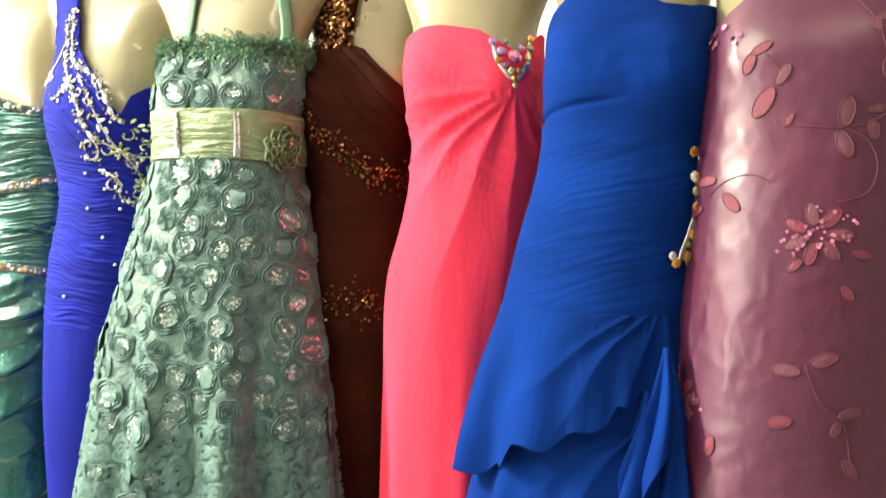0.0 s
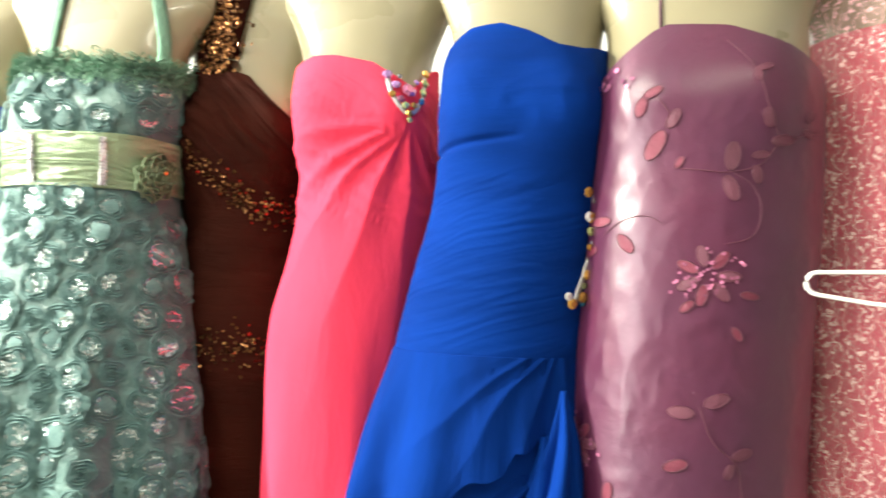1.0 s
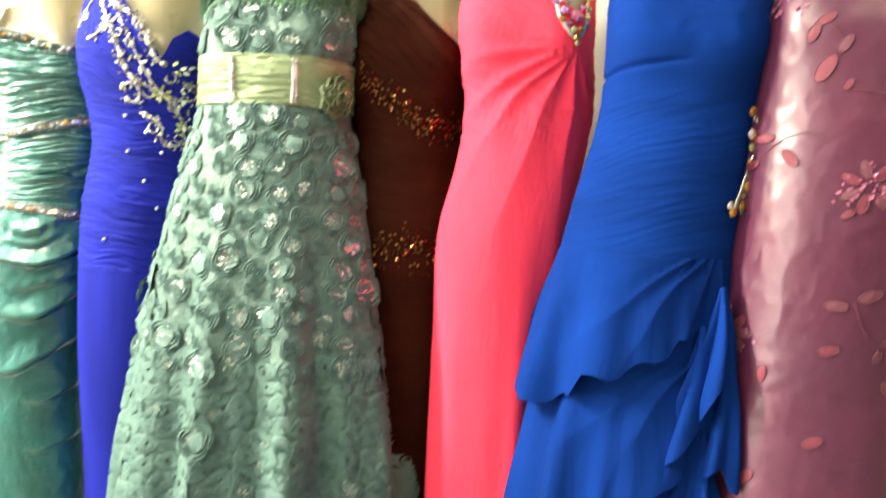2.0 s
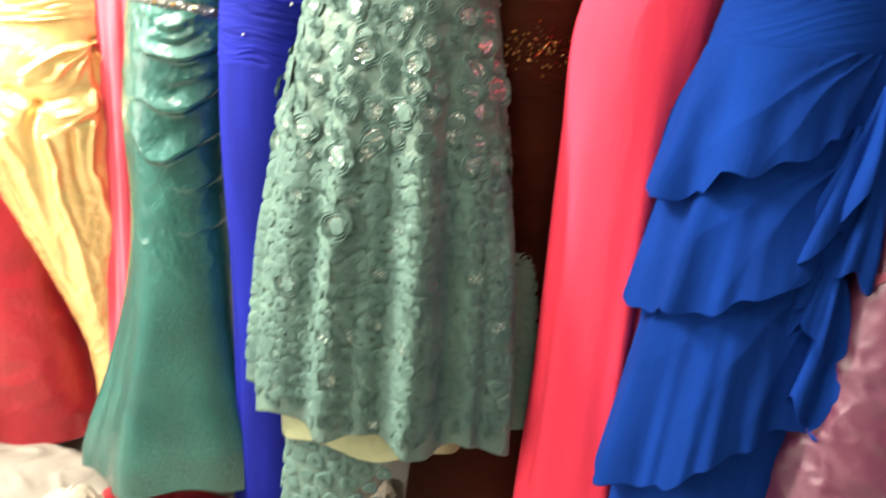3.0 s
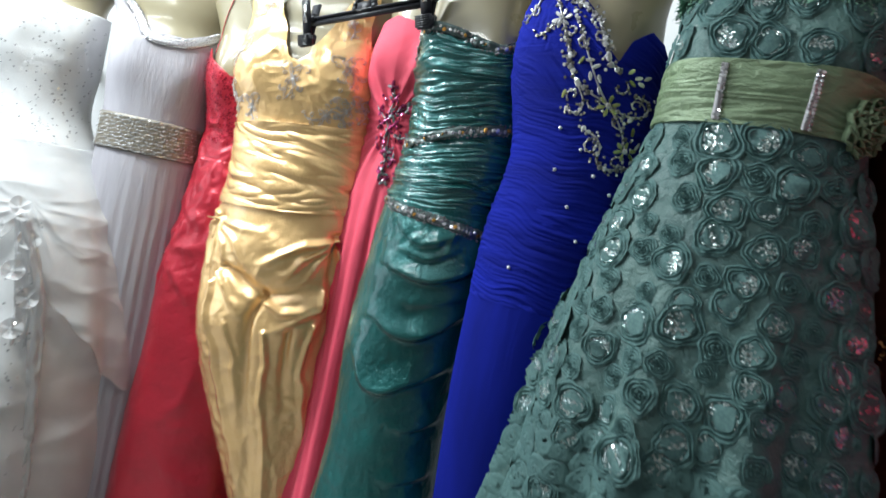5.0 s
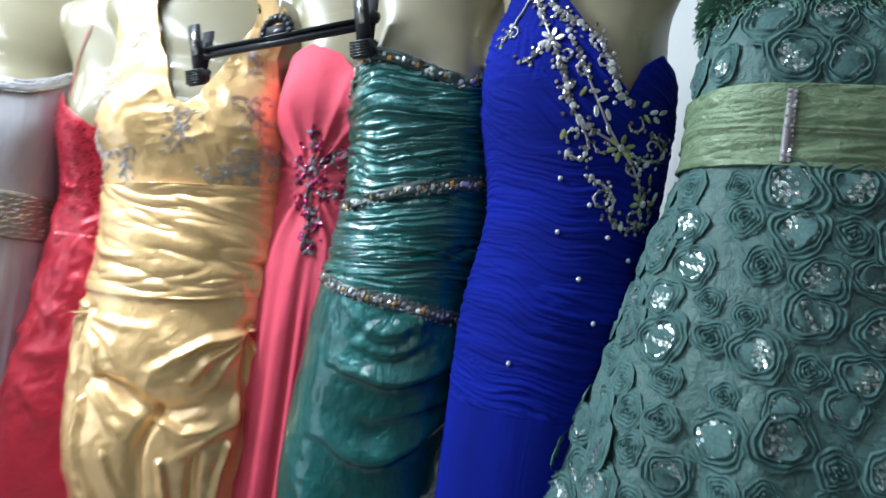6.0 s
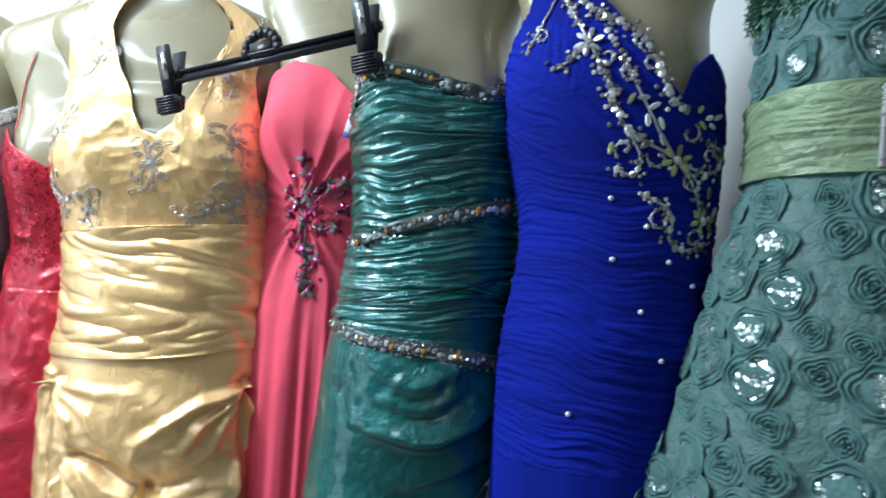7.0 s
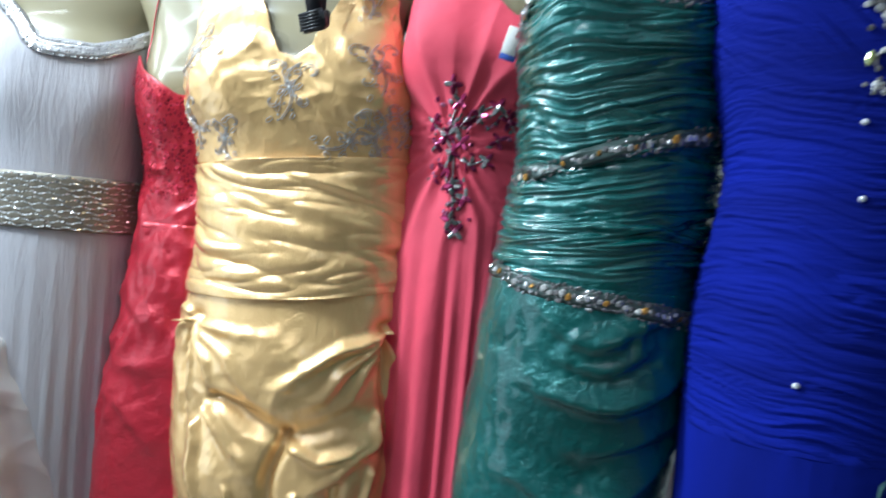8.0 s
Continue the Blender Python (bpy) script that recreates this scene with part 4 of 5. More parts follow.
for x, z, s, ang, f, tails in ((.0, 1.592, .046, 0, 1, 2), (-.138, 1.640, .044, -45, 1, 0), (-.152, 1.537, .038, 25, 1, 1), (-.092, 1.515, .036, 10, -1, 1), (.110, 1.638, .044, 20, 1, 2), (.085, 1.527, .042, -60, 1, 1),
                                (.122, 1.545, .036, 0, -1, 1), (.152, 1.56, .034, 5, 1, 0), (-.118, 1.765, .038, -20, 1, 0), (.090, 1.752, .036, 15, 1, 0)):
    motif(yellow_form, bodice, x, z, s, ang, f, tails)

# red gown
at = pose(-2.2, 1.0, 0, 0, 0, 42)
red_form = dressed([(1.66, 0, .135, .095), (1.6, 0, .135, .1), (1.47, 0, .110, .09), (1.38, 0, .112, .09), (1.17, 0, .14, .11), (.9, .0, .156, .12), (.55, .005, .178, .13), (.3, .03, .205, .14), (.02, .045, .225, .15)], both(crumple(.13, .003, .1, 1.2, 8), crumple(.06, .005, 1.0, 1.5, 18), folds(4, .006, 1.2, .3, 9)), bust=.018, bust_z=1.59)
mannequin(at, red_form)
gown = thing("red_gown", at, "red taffeta gown with sequinned bodice", "dress", "gowns along the wall")
bodice = shell("bodice", red_form, tops(red_form, [(-.14, 1.62), (-.13, 1.66), (-.10, 1.63), (-.04, 1.59), (.04, 1.59), (.13, 1.64)]), 1.37, RED, gown)
discs("sequin_trim", red_form, [(x, rnd.uniform(1.42, float(np.interp(x, [-.13, -.04, .04, .13], [1.65, 1.585, 1.585, 1.63])))) for x in (rnd.uniform(-.13, .1) for _ in range(900))], .0024, REDSEQ, bodice, "red sequins", .25)
cords("strap", red_form, [line([(-.115, 1.645), (-.11, 1.72), (-.09, 1.80)], .01)], .0012, RED, gown, "thin red strap", out=-.011)
shell("skirt", red_form, 1.38, .065, RED, gown, nz=200)

# lavender-white gown
at = pose(-2.38, 0.89, 0, 0, 0, 52)
lav_form = dressed([(1.66, -.05, .146, .1), (1.6, -.05, .146, .105), (1.42, -.05, .135, .098), (1.3, -.05, .138, .1), (1.0, -.05, .142, .1), (.5, -.05, .15, .11), (.05, -.05, .17, .12)], both(folds(22, .0014, 1.4, 1.1, 11), folds(6, .008, 1.2, .5, 12)), bust=.016, bust_z=1.58)
mannequin(at, lav_form)
gown = thing("lavender_white_gown", at, "pale lavender white chiffon gown with wide rhinestone belt", "dress", "gowns along the wall")
bodice = shell("bodice", lav_form, tops(lav_form, [(-.2, 1.75), (-.15, 1.74), (-.115, 1.70), (-.08, 1.665), (0, 1.665), (.04, 1.685), (.1, 1.72)]), 1.40, LAV, gown, nt=220)
shell("skirt", lav_form, 1.405, .03, LAV, gown)
belt = shell("belt", lav_form, 1.444, 1.352, BELT_NET, gown, "beige net belt with wavy rows of rhinestones", out=.004, nz=12)
discs("rhinestone_facing", lav_form, [(x, 1.357 + .0091 * k + .0016 * math.sin(x * 230 + 2.1 * k)) for k in range(10) for x in np.arange(-.185, .086, .0030)], .0018, CRYSTAL.materials[0], belt, "rows of rhinestones", .45, .007)
edge = cords("neck_trim", lav_form, [line([(-.165, 1.74), (-.115, 1.69), (-.08, 1.65), (0, 1.65), (.04, 1.67), (.09, 1.71)], .008)], .0014, SILVER, gown, "beaded silver neckline", wide=9, out=.003)
discs("rhinestone_facing", lav_form, [(x + rnd.uniform(-.002, .002), z + e) for x, z in line([(-.165, 1.74), (-.115, 1.69), (-.08, 1.65), (0, 1.65), (.04, 1.67), (.09, 1.71)], .0042) for e in (-.011, -.0035, .004, .0115)], .0019, CRYSTAL.materials[0], edge, "rows of rhinestones", .45, .005)

# white wedding gown
at = pose(-2.6, 0.65, 0, 0, 0, 60)
white_form = dressed([(1.67, -.03, .135, .095), (1.55, -.03, .135, .1), (1.4, -.022, .126, .1), (1.28, .0, .165, .15), (1.17, .02, .215, .2), (.9, .04, .28, .27), (.62, .05, .30, .31), (.3, .05, .31, .32), (.03, .05, .32, .33)], both(folds(7, .02, 1.3, .8, 12), crumple(.14, .004, .1, 1.3, 13)), bust=.016, bust_z=1.58)
mannequin(at, white_form)
gown = thing("white_wedding_gown", at, "white organza wedding gown with beaded bodice and draped tulle", "dress", "gowns along the wall")
bodice = shell("bodice", white_form, 1.68, 1.30, WHITE, gown)
discs("beading", white_form, [(rnd.uniform(-.14, .1), rnd.uniform(1.3, 1.66)) for _ in range(240)], .0024, CRYSTAL.materials[0], bodice, "small clear beads", .3)
skirt = shell("skirt", white_form, 1.31, .02, WHITE, gown, nt=260, nz=200)
tulle_form = Form(white_form.rows, both(lambda a, z, x: .022 * np.clip((1.32 - z) / .16, 0, 1), folds(9, .008, 1.35, .9, 31), rays(.045, 1.18, 13, .0028, .35, -2.2, 2.2), crumple(.09, .006, .5, 1.3, 17)))


def drape_hem(a):
    """Hem of the overskirt: caught up high at the flowers, low at both sides, with a bunched edge."""
    x = .03 + .26 * math.sin(a)
    z = np.interp(x, [-.24, -.11, -.02, .045, .09, .16, .24, .30], [.90, 1.0, 1.09, 1.13, 1.02, .90, .76, .64])
    return float(z) + .010 * math.sin(13 * a) + .006 * math.sin(29 * a + 1)


shell("tulle_drape", tulle_form, 1.33, drape_hem, TULLE, gown, "white tulle overskirt caught up at the hip", out=.003, nt=360, nz=220)
tail_form = Form([(1.16, .045, .012, .010), (1.0, .085, .030, .016), (.75, .11, .036, .018), (.42, .13, .042, .018)], both(folds(4, .010, 1.16, .8, 44), crumple(.05, .004, .3, 1.2, 45)))
tail = shell("tulle_tail", tail_form, 1.15, lambda a: .46 + .03 * math.sin(3 * a), TULLE, gown, "loose tulle tail hanging from the flowers", nt=90, nz=90, thick=.001)
tail.location = (0, -.275, 0)
discs("beading", white_form, [(.045 + .075 * u + rnd.gauss(0, .012), 1.15 - .62 * u) for u in (rnd.random() for _ in range(60))], .0026, CRYSTAL.materials[0], tail, "small clear beads", .4, .055).location = (0, .275, 0)
for k, (x, z) in enumerate(((.03, 1.17), (.06, 1.10), (.0, 1.12), (.05, 1.03), (.085, .97), (.07, .90))):
    m0 = frame_at(tulle_form, x, z, .035, 50 * k)
    vs, fs = [], []
    for q in range(6):
        for u in range(5):
            for w in range(5):
                t, r = q * 1.047 + (w / 4 - .5) * 1.2, .005 + .019 * u / 4
                vs.append(m0 @ Vector((r * math.cos(t), r * math.sin(t), .006 * math.sin(3 * t + q) + .010 * (u / 4) ** 2 + (w % 2) * .002)))
        o = len(vs) - 25
        fs += [(o + 5 * u + w, o + 5 * u + w + 1, o + 5 * u + w + 6, o + 5 * u + w + 5) for u in range(4) for w in range(4)]
    mesh_object("fabric_flower", vs, fs, TULLE, gown, "white organza flower")

# chocolate gown
at = pose(-0.70, 1.18, 0, 0, 0, 12)
brown_form = dressed([(1.73, 0, .128, .1), (1.68, 0, .132, .105), (1.52, 0, .114, .09), (1.36, 0, .128, .1), (1.1, 0, .132, .105), (.7, -.01, .14, .11), (.3, -.02, .17, .13), (.02, -.02, .18, .14)], both(ruching(.022, .003, 1.55, 1.85, 7, .9), ruching(.02, .0015, 1.2, 1.55, 3, .2)))
mannequin(at, brown_form)
gown = thing("chocolate_gown", at, "chocolate brown one-shoulder gown with copper sequin bands", "dress", "gowns along the wall")
body = shell("gown_body", brown_form, tops(brown_form, [(-.14, 1.78), (-.09, 1.80), (-.03, 1.80), (.02, 1.785), (.08, 1.72), (.14, 1.66)]), .03, BROWN, gown, nt=260, nz=260)
strap = cords("shoulder_strap", brown_form, [line([(-.05, 1.78), (-.045, 1.85), (-.035, 1.95)], .006)], .003, BROWN, gown, "wide sequinned shoulder strap", wide=13, out=-.008)
discs("sequin_trim", brown_form, [(-.045 + rnd.gauss(0, .018), rnd.uniform(1.79, 1.96)) for _ in range(520)], .0036, COPPER, strap, "copper sequins", .5, .002)
discs("sequin_band", brown_form, [(x, 1.60 - .85 * (x + .02) * (x < .04) - .03 * (x >= .04) * 1.7 + rnd.gauss(0, .014)) for x in (rnd.uniform(-.07, .125) for _ in range(280))], .0027, COPPER, body, "copper sequin band", .5)
discs("sequin_band", brown_form, [(rnd.uniform(-.05, .12), 1.315 + rnd.gauss(0, .018)) for _ in range(170)], .0027, COPPER, body, "copper sequin band", .5)

# hot pink gown
at = pose(-0.44, 1.12, 0, 0, 0, 8)
pink_form = dressed([(1.73, -.012, .124, .1), (1.7, -.01, .122, .105), (1.58, 0, .117, .095), (1.48, -.012, .116, .095), (1.36, -.03, .123, .1), (1.16, -.035, .118, .1), (.98, -.036, .116, .1), (.72, -.035, .115, .1), (.35, -.03, .13, .1), (.05, -.02, .14, .11)],
                    both(rays(.072, 1.675, 17, .006, .24, -1.9, .9), folds(8, .005, 1.4, .8, 14), ruching(.02, .0012, 1.5, 1.76, 12, .5)))
mannequin(at, pink_form)
gown = thing("hot_pink_gown", at, "hot pink strapless jersey gown gathered at a jewelled brooch", "dress", "gowns along the wall")
body = shell("gown_body", pink_form, tops(pink_form, [(-.145, 1.755), (-.12, 1.78), (-.08, 1.79), (-.044, 1.788), (.02, 1.775), (.05, 1.755), (.075, 1.735), (.09, 1.755), (.11, 1.785)]), .04, PINK, gown, nt=280, nz=340)
brooch = cords("brooch", pink_form, [line([(.039, 1.755), (.046, 1.72), (.067, 1.69), (.084, 1.72), (.09, 1.76)], .006)], .002, SILVER, gown, "heart-shaped brooch of coloured stones", wide=2.0, out=.004)
for x, z, r, me in ((.082, 1.728, .012, ROSE), (.066, 1.735, .008, VIOLET), (.055, 1.752, .008, VIOLET), (.100, 1.73, .007, IRIS), (.104, 1.748, .007, IRIS), (.105, 1.765, .007, AMBER), (.062, 1.718, .006, AMBER), (.072, 1.712, .006, ROSE), (.078, 1.702, .006, IRIS), (.088, 1.705, .006, AMBER), (.097, 1.714, .006, SKY), (.082, 1.69, .006, AMBER), (.083, 1.680, .005, IRIS), (.07, 1.75, .005, SMOKE), (.092, 1.745, .005, VIOLET)):
    stone(brooch, pink_form, me, x - .016, z, r, out=.008)

# cobalt gown
at = pose(-0.18, 1.05, 0, 0, 0, 3)
blue_form = dressed([(1.73, .007, .125, .105), (1.68, .008, .127, .112), (1.55, 0, .125, .1), (1.46, -.015, .132, .105), (1.34, -.033, .140, .115), (1.25, -.045, .144, .12), (1.1, -.05, .15, .12), (.7, -.05, .15, .12), (.2, -.05, .16, .13), (.05, -.05, .16, .13)],
                    both(ruching(.012, .0006, 1.33, 1.60, 9, -.3), crumple(.09, .002, 1.62, 1.78, 5), folds(5, .004, 1.3, .9, 22), lambda a, z, x: -.006 * np.exp(-((z - 1.626 - .10 * (x + .05)) / .0045) ** 2) * np.clip((.02 - x) / .05, 0, 1)))
mannequin(at, blue_form)
gown = thing("cobalt_blue_gown", at, "cobalt blue strapless chiffon gown with ruched waist and tiered skirt", "dress", "gowns along the wall")
body = shell("bodice", blue_form, tops(blue_form, [(-.125, 1.745), (-.10, 1.775), (-.065, 1.795), (-.02, 1.797), (.02, 1.782), (.06, 1.76), (.09, 1.758), (.135, 1.772)]), 1.27, BLUE, gown, nt=260, nz=260)
shell("skirt", blue_form, 1.29, .06, FLOUNCE, gown)
TIERS = (
    (1.34, 1.095, .042, [(-.25, 1.085), (-.214, 1.095), (-.133, 1.114), (-.112, 1.160), (-.06, 1.165), (.01, 1.192), (.022, 1.222), (.05, 1.238), (.10, 1.21), (.14, 1.20)]),
    (1.19, .88, .046, [(-.25, .885), (-.16, .917), (-.12, .93), (-.074, .946), (.0, .99), (.03, 1.02), (.07, 1.03), (.12, 1.0)]),
    (1.00, .56, .052, [(-.26, .55), (-.182, .568), (-.13, .61), (-.083, .641), (-.03, .70), (.022, .736), (.07, .76), (.14, .73)]),
)


def tier_hem(form, knots, k):
    """Hem that climbs towards the gathered side, with a rolled, rippled edge."""
    xs, zs = [q[0] for q in knots], [q[1] for q in knots]
    zm = np.array([sum(zs) / len(zs)])
    c, w = float(glide(zm, form.rows, 1)[0]), float(glide(zm, form.rows, 2)[0])
    return lambda a: float(np.interp(c + w * math.sin(a), xs, zs)) + .006 * math.sin(9 * a + k) + .004 * math.sin(19 * a + 2 * k)


for k, (zt, zl, w, knots) in enumerate(TIERS):
    tf = Form([(zt, -.033 - .01 * (k > 0), .141 + .002 * k, .116), ((zt + zl) / 2, -.05, .145 + w * .45, .125 + w * .3), (zl - .06, -.055, .150 + w, .13 + w)],
              both(folds(6, .014, zt, zl, 40 + k), folds(15, .005, zt - .02, zl, 50 + k), rays(.075, zt + .03, 20, .003, .3, -1.2, .5)))
    shell("tier", tf, zt, tier_hem(tf, knots, k), FLOUNCE, gown, "flounced chiffon tier", nt=300, nz=110, out=.0006, thick=.0012)
for k, (rx, rz, tall) in enumerate(((.078, 1.30, .17), (.055, 1.24, .20), (.088, 1.22, .24), (.060, 1.12, .24), (.082, 1.02, .26))):
    cf = Form([(rz, 0, .004, .003), (rz - .05, .002, .016, .012), (rz - tall, -.012, .044, .034)], both(folds(3, .010, rz, rz - tall * .7, 60 + k), folds(5, .004, rz, rz - tall * .7, 70 + k)))
    ob = shell("ruffle", cf, rz, (lambda z1, k: lambda a: z1 + .045 * math.sin(a + .6 * k) + .014 * math.sin(3 * a + k) + .006 * math.sin(7 * a))(rz - tall, k), FLOUNCE, gown, "soft side ruffle", nt=120, nz=60, thick=.001)
    ob.location = (rx, -.098, 0)
hip = cords("hip_brooch", blue_form, [line([(.108, 1.56), (.103, 1.48), (.086, 1.415)], .006)], .002, SILVER, gown, "side spray of coloured stones", wide=2.5, out=.004)
for k, (x, z) in enumerate(line([(.108, 1.56), (.104, 1.50), (.098, 1.45), (.084, 1.415)], .012)):
    for e in (-.007, .007):
        stone(hip, blue_form, (AMBER, SKY, IRIS, SMOKE, CRYSTAL, AMBER)[(k * 2 + int(e > 0)) % 6], x + e + rnd.uniform(-.009, .007), z + rnd.uniform(-.006, .006), rnd.uniform(.0045, .0085), out=.012)

# mauve gown
at = pose(0.07, 1.03, 0, 0, 0, -6)
mauve_form = dressed([(1.72, .004, .146, .11), (1.68, .004, .148, .115), (1.6, .004, .148, .115), (1.3, -.014, .150, .12), (1.1, -.02, .154, .12), (.7, -.03, .18, .14), (.05, -.03, .22, .17)], both(crumple(.09, .0010, .1, 1.74, 15), crumple(.03, .0005, .1, 1.7, 25), crumple(.06, .003, .1, .95, 35), folds(5, .006, 1.2, .4, 15), swags(.12, .007, .3, .95, .0, 2.0, 7)), bust=.010)
mannequin(at, mauve_form)
gown = thing("mauve_gown", at, "mauve shot-taffeta halter gown with embroidered vines and flowers", "dress", "gowns along the wall")
body = shell("gown_body", mauve_form, tops(mauve_form, [(-.155, 1.70), (-.12, 1.715), (-.057, 1.765), (-.04, 1.772), (.035, 1.762), (.10, 1.735), (.145, 1.71)]), .05, MAUVE, gown, nt=260, nz=320)
cords("halter_string", mauve_form, [line([(-.05, 1.765), (-.052, 1.83), (-.045, 1.93)], .01)], .0018, MAUVE, gown, "thin halter string", out=-.011)


def leaf(x, z, size, ang, pale=False):
    """Satin-stitched leaf with a corded rim."""
    c, sn = math.cos(radians(ang)), math.sin(radians(ang))
    rim = [(x + size * math.cos(t) * c - size * .48 * math.sin(t) * sn, z + size * math.cos(t) * sn + size * .48 * math.sin(t) * c) for t in np.linspace(0, 6.2832, 17)]
    pnt = [mauve_form.on(*q, .0012)[0] for q in rim[:-1]]
    mid, n = mauve_form.on(x, z, .0025)
    ob = mesh_object("embroidered_leaf", [mid] + pnt, [(0, i + 1, (i + 1) % 16 + 1) for i in range(16)], THREAD_PALE if pale else THREAD_PINK, body)
    cords("leaf_rim", mauve_form, [rim], .0007, THREAD_PALE, ob, out=.0015, sides=4)
    return ob


for x, z, sz, a, p in ((-.051, 1.678, .012, 30, 0), (-.064, 1.661, .013, 70, 0), (-.049, 1.612, .020, 60, 0), (-.028, 1.643, .013, 60, 1), (-.021, 1.589, .008, 60, 0), (.038, 1.595, .017, 85, 1), (.037, 1.557, .016, 110, 1), (.065, 1.574, .011, 100, 1), (.068, 1.597, .009, 10, 1), (.075, 1.641, .012, 100, 1),
                       (.062, 1.693, .008, 100, 1), (.07, 1.702, .008, 20, 1), (.092, 1.615, .013, 10, 1), (.121, 1.646, .008, 60, 1), (.121, 1.626, .008, -20, 1), (-.117, 1.521, .013, 5, 0), (-.084, 1.491, .015, -50, 0), (-.135, 1.482, .013, 20, 0), (-.015, 1.291, .015, 0, 1), (.024, 1.307, .015, 25, 1),
                       (.052, 1.247, .012, 25, 1), (.038, 1.227, .009, 70, 1), (.053, 1.183, .012, 120, 1), (-.02, 1.229, .014, 20, 0), (-.099, 1.183, .013, 80, 0), (.058, 1.43, .010, -10, 0), (-.01, 1.415, .010, 40, 0), (.045, 1.385, .009, -60, 0), (-.03, 1.10, .014, 30, 0), (.08, 1.08, .014, 80, 1), (-.11, 1.03, .014, 50, 0), (.02, .98, .014, 10, 1)):
    leaf(x, z, sz, a, p)
for fx, fz, fr in ((.012, 1.452, .024), (-.145, 1.235, .018)):
    for k in range(7):
        a = k * 51.4
        leaf(fx + fr * math.cos(radians(a)), fz + fr * math.sin(radians(a)), .013, a, k % 2 == 0)
    discs("sequin_trim", mauve_form, [(fx + rnd.gauss(0, fr * .7), fz + rnd.gauss(0, fr * .8)) for _ in range(50)], .0022, ROSE.materials[0], body, "pink sequins", .3)
discs("sequin_trim", mauve_form, [(-.12 + rnd.gauss(0, .014), 1.70 + rnd.gauss(0, .006)) for _ in range(22)], .0036, ROSE.materials[0], body, "pink sequins", .3)
cords("embroidered_vine", mauve_form, [line(r, .006) for r in ([(-.051, 1.678), (-.035, 1.655), (-.028, 1.643)], [(-.02, 1.582), (.01, 1.578), (.035, 1.576), (.068, 1.585), (.09, 1.612), (.14, 1.632)], [(.037, 1.576), (.06, 1.56), (.07, 1.53), (.06, 1.50), (.03, 1.49)], [(.03, 1.74), (.06, 1.70), (.075, 1.65), (.088, 1.615)], [(-.117, 1.50), (-.09, 1.52), (-.06, 1.525), (-.038, 1.514)], [(.005, 1.30), (.02, 1.26), (.045, 1.235), (.053, 1.19)])], .0006, THREAD_PALE, body, "stitched vine", sides=4)

# red gown under an embroidered net
at = pose(0.36, 1.1, 0, 0, 0, -14)
lace_form = dressed([(1.73, 0, .14, .105), (1.6, 0, .138, .11), (1.45, 0, .132, .1), (1.2, 0, .15, .12), (.7, 0, .17, .13), (.05, 0, .2, .15)], folds(8, .008, 1.4, .5, 16), bust=.016)
mannequin(at, lace_form)
gown = thing("red_lace_gown", at, "red satin gown under a sheer net with white embroidery", "dress", "gowns along the wall")
shell("gown_body", lace_form, 1.79, .05, LACE, gown)
NET, nt_, np_, node_, link_ = nodes_of("embroidered_net")
np_.inputs["Base Color"].default_value = (.72, .42, .42, 1)
np_.inputs["Roughness"].default_value = .6
co_ = node_("ShaderNodeTexCoord")
fields = []
for sc, th in ((90, .22), (420, .12)):
    v_ = node_("ShaderNodeTexVoronoi")
    v_.feature = "F1" if sc < 100 else "DISTANCE_TO_EDGE"
    v_.inputs["Scale"].default_value = sc
    link_(co_.outputs["Object"], v_.inputs["Vector"])
    c_ = node_("ShaderNodeMath")
    c_.operation = "LESS_THAN"
    c_.inputs[1].default_value = th
    link_(v_.outputs["Distance"], c_.inputs[0])
    fields.append(c_)
w_ = node_("ShaderNodeTexWave")
w_.inputs["Scale"].default_value, w_.inputs["Distortion"].default_value, w_.inputs["Detail Scale"].default_value = 26, 12, 3
link_(co_.outputs["Object"], w_.inputs["Vector"])
g_ = node_("ShaderNodeMath")
g_.operation = "GREATER_THAN"
g_.inputs[1].default_value = .95
link_(w_.outputs["Fac"], g_.inputs[0])
m1_ = node_("ShaderNodeMath")
m1_.operation = "MAXIMUM"
link_(fields[0].outputs[0], m1_.inputs[0])
link_(g_.outputs[0], m1_.inputs[1])
m2_ = node_("ShaderNodeMath")
m2_.operation = "MULTIPLY_ADD"
m2_.inputs[1].default_value = .35
link_(fields[1].outputs[0], m2_.inputs[0])
link_(m1_.outputs[0], m2_.inputs[2])
m2_.use_clamp = True
link_(m2_.outputs[0], np_.inputs["Alpha"])
net_form = Form([(2.0, -.02, .10, .08), (1.93, -.02, .17, .09), (1.8, -.03, .175, .12), (1.5, -.02, .168, .13), (1.1, -.01, .19, .15), (.5, 0, .21, .17), (.1, 0, .22, .18)], folds(10, .010, 1.85, 1.2, 18))
shell("net_overlay", net_form, 1.95, .12, NET, gown, "sheer dusty pink net with white floral embroidery")


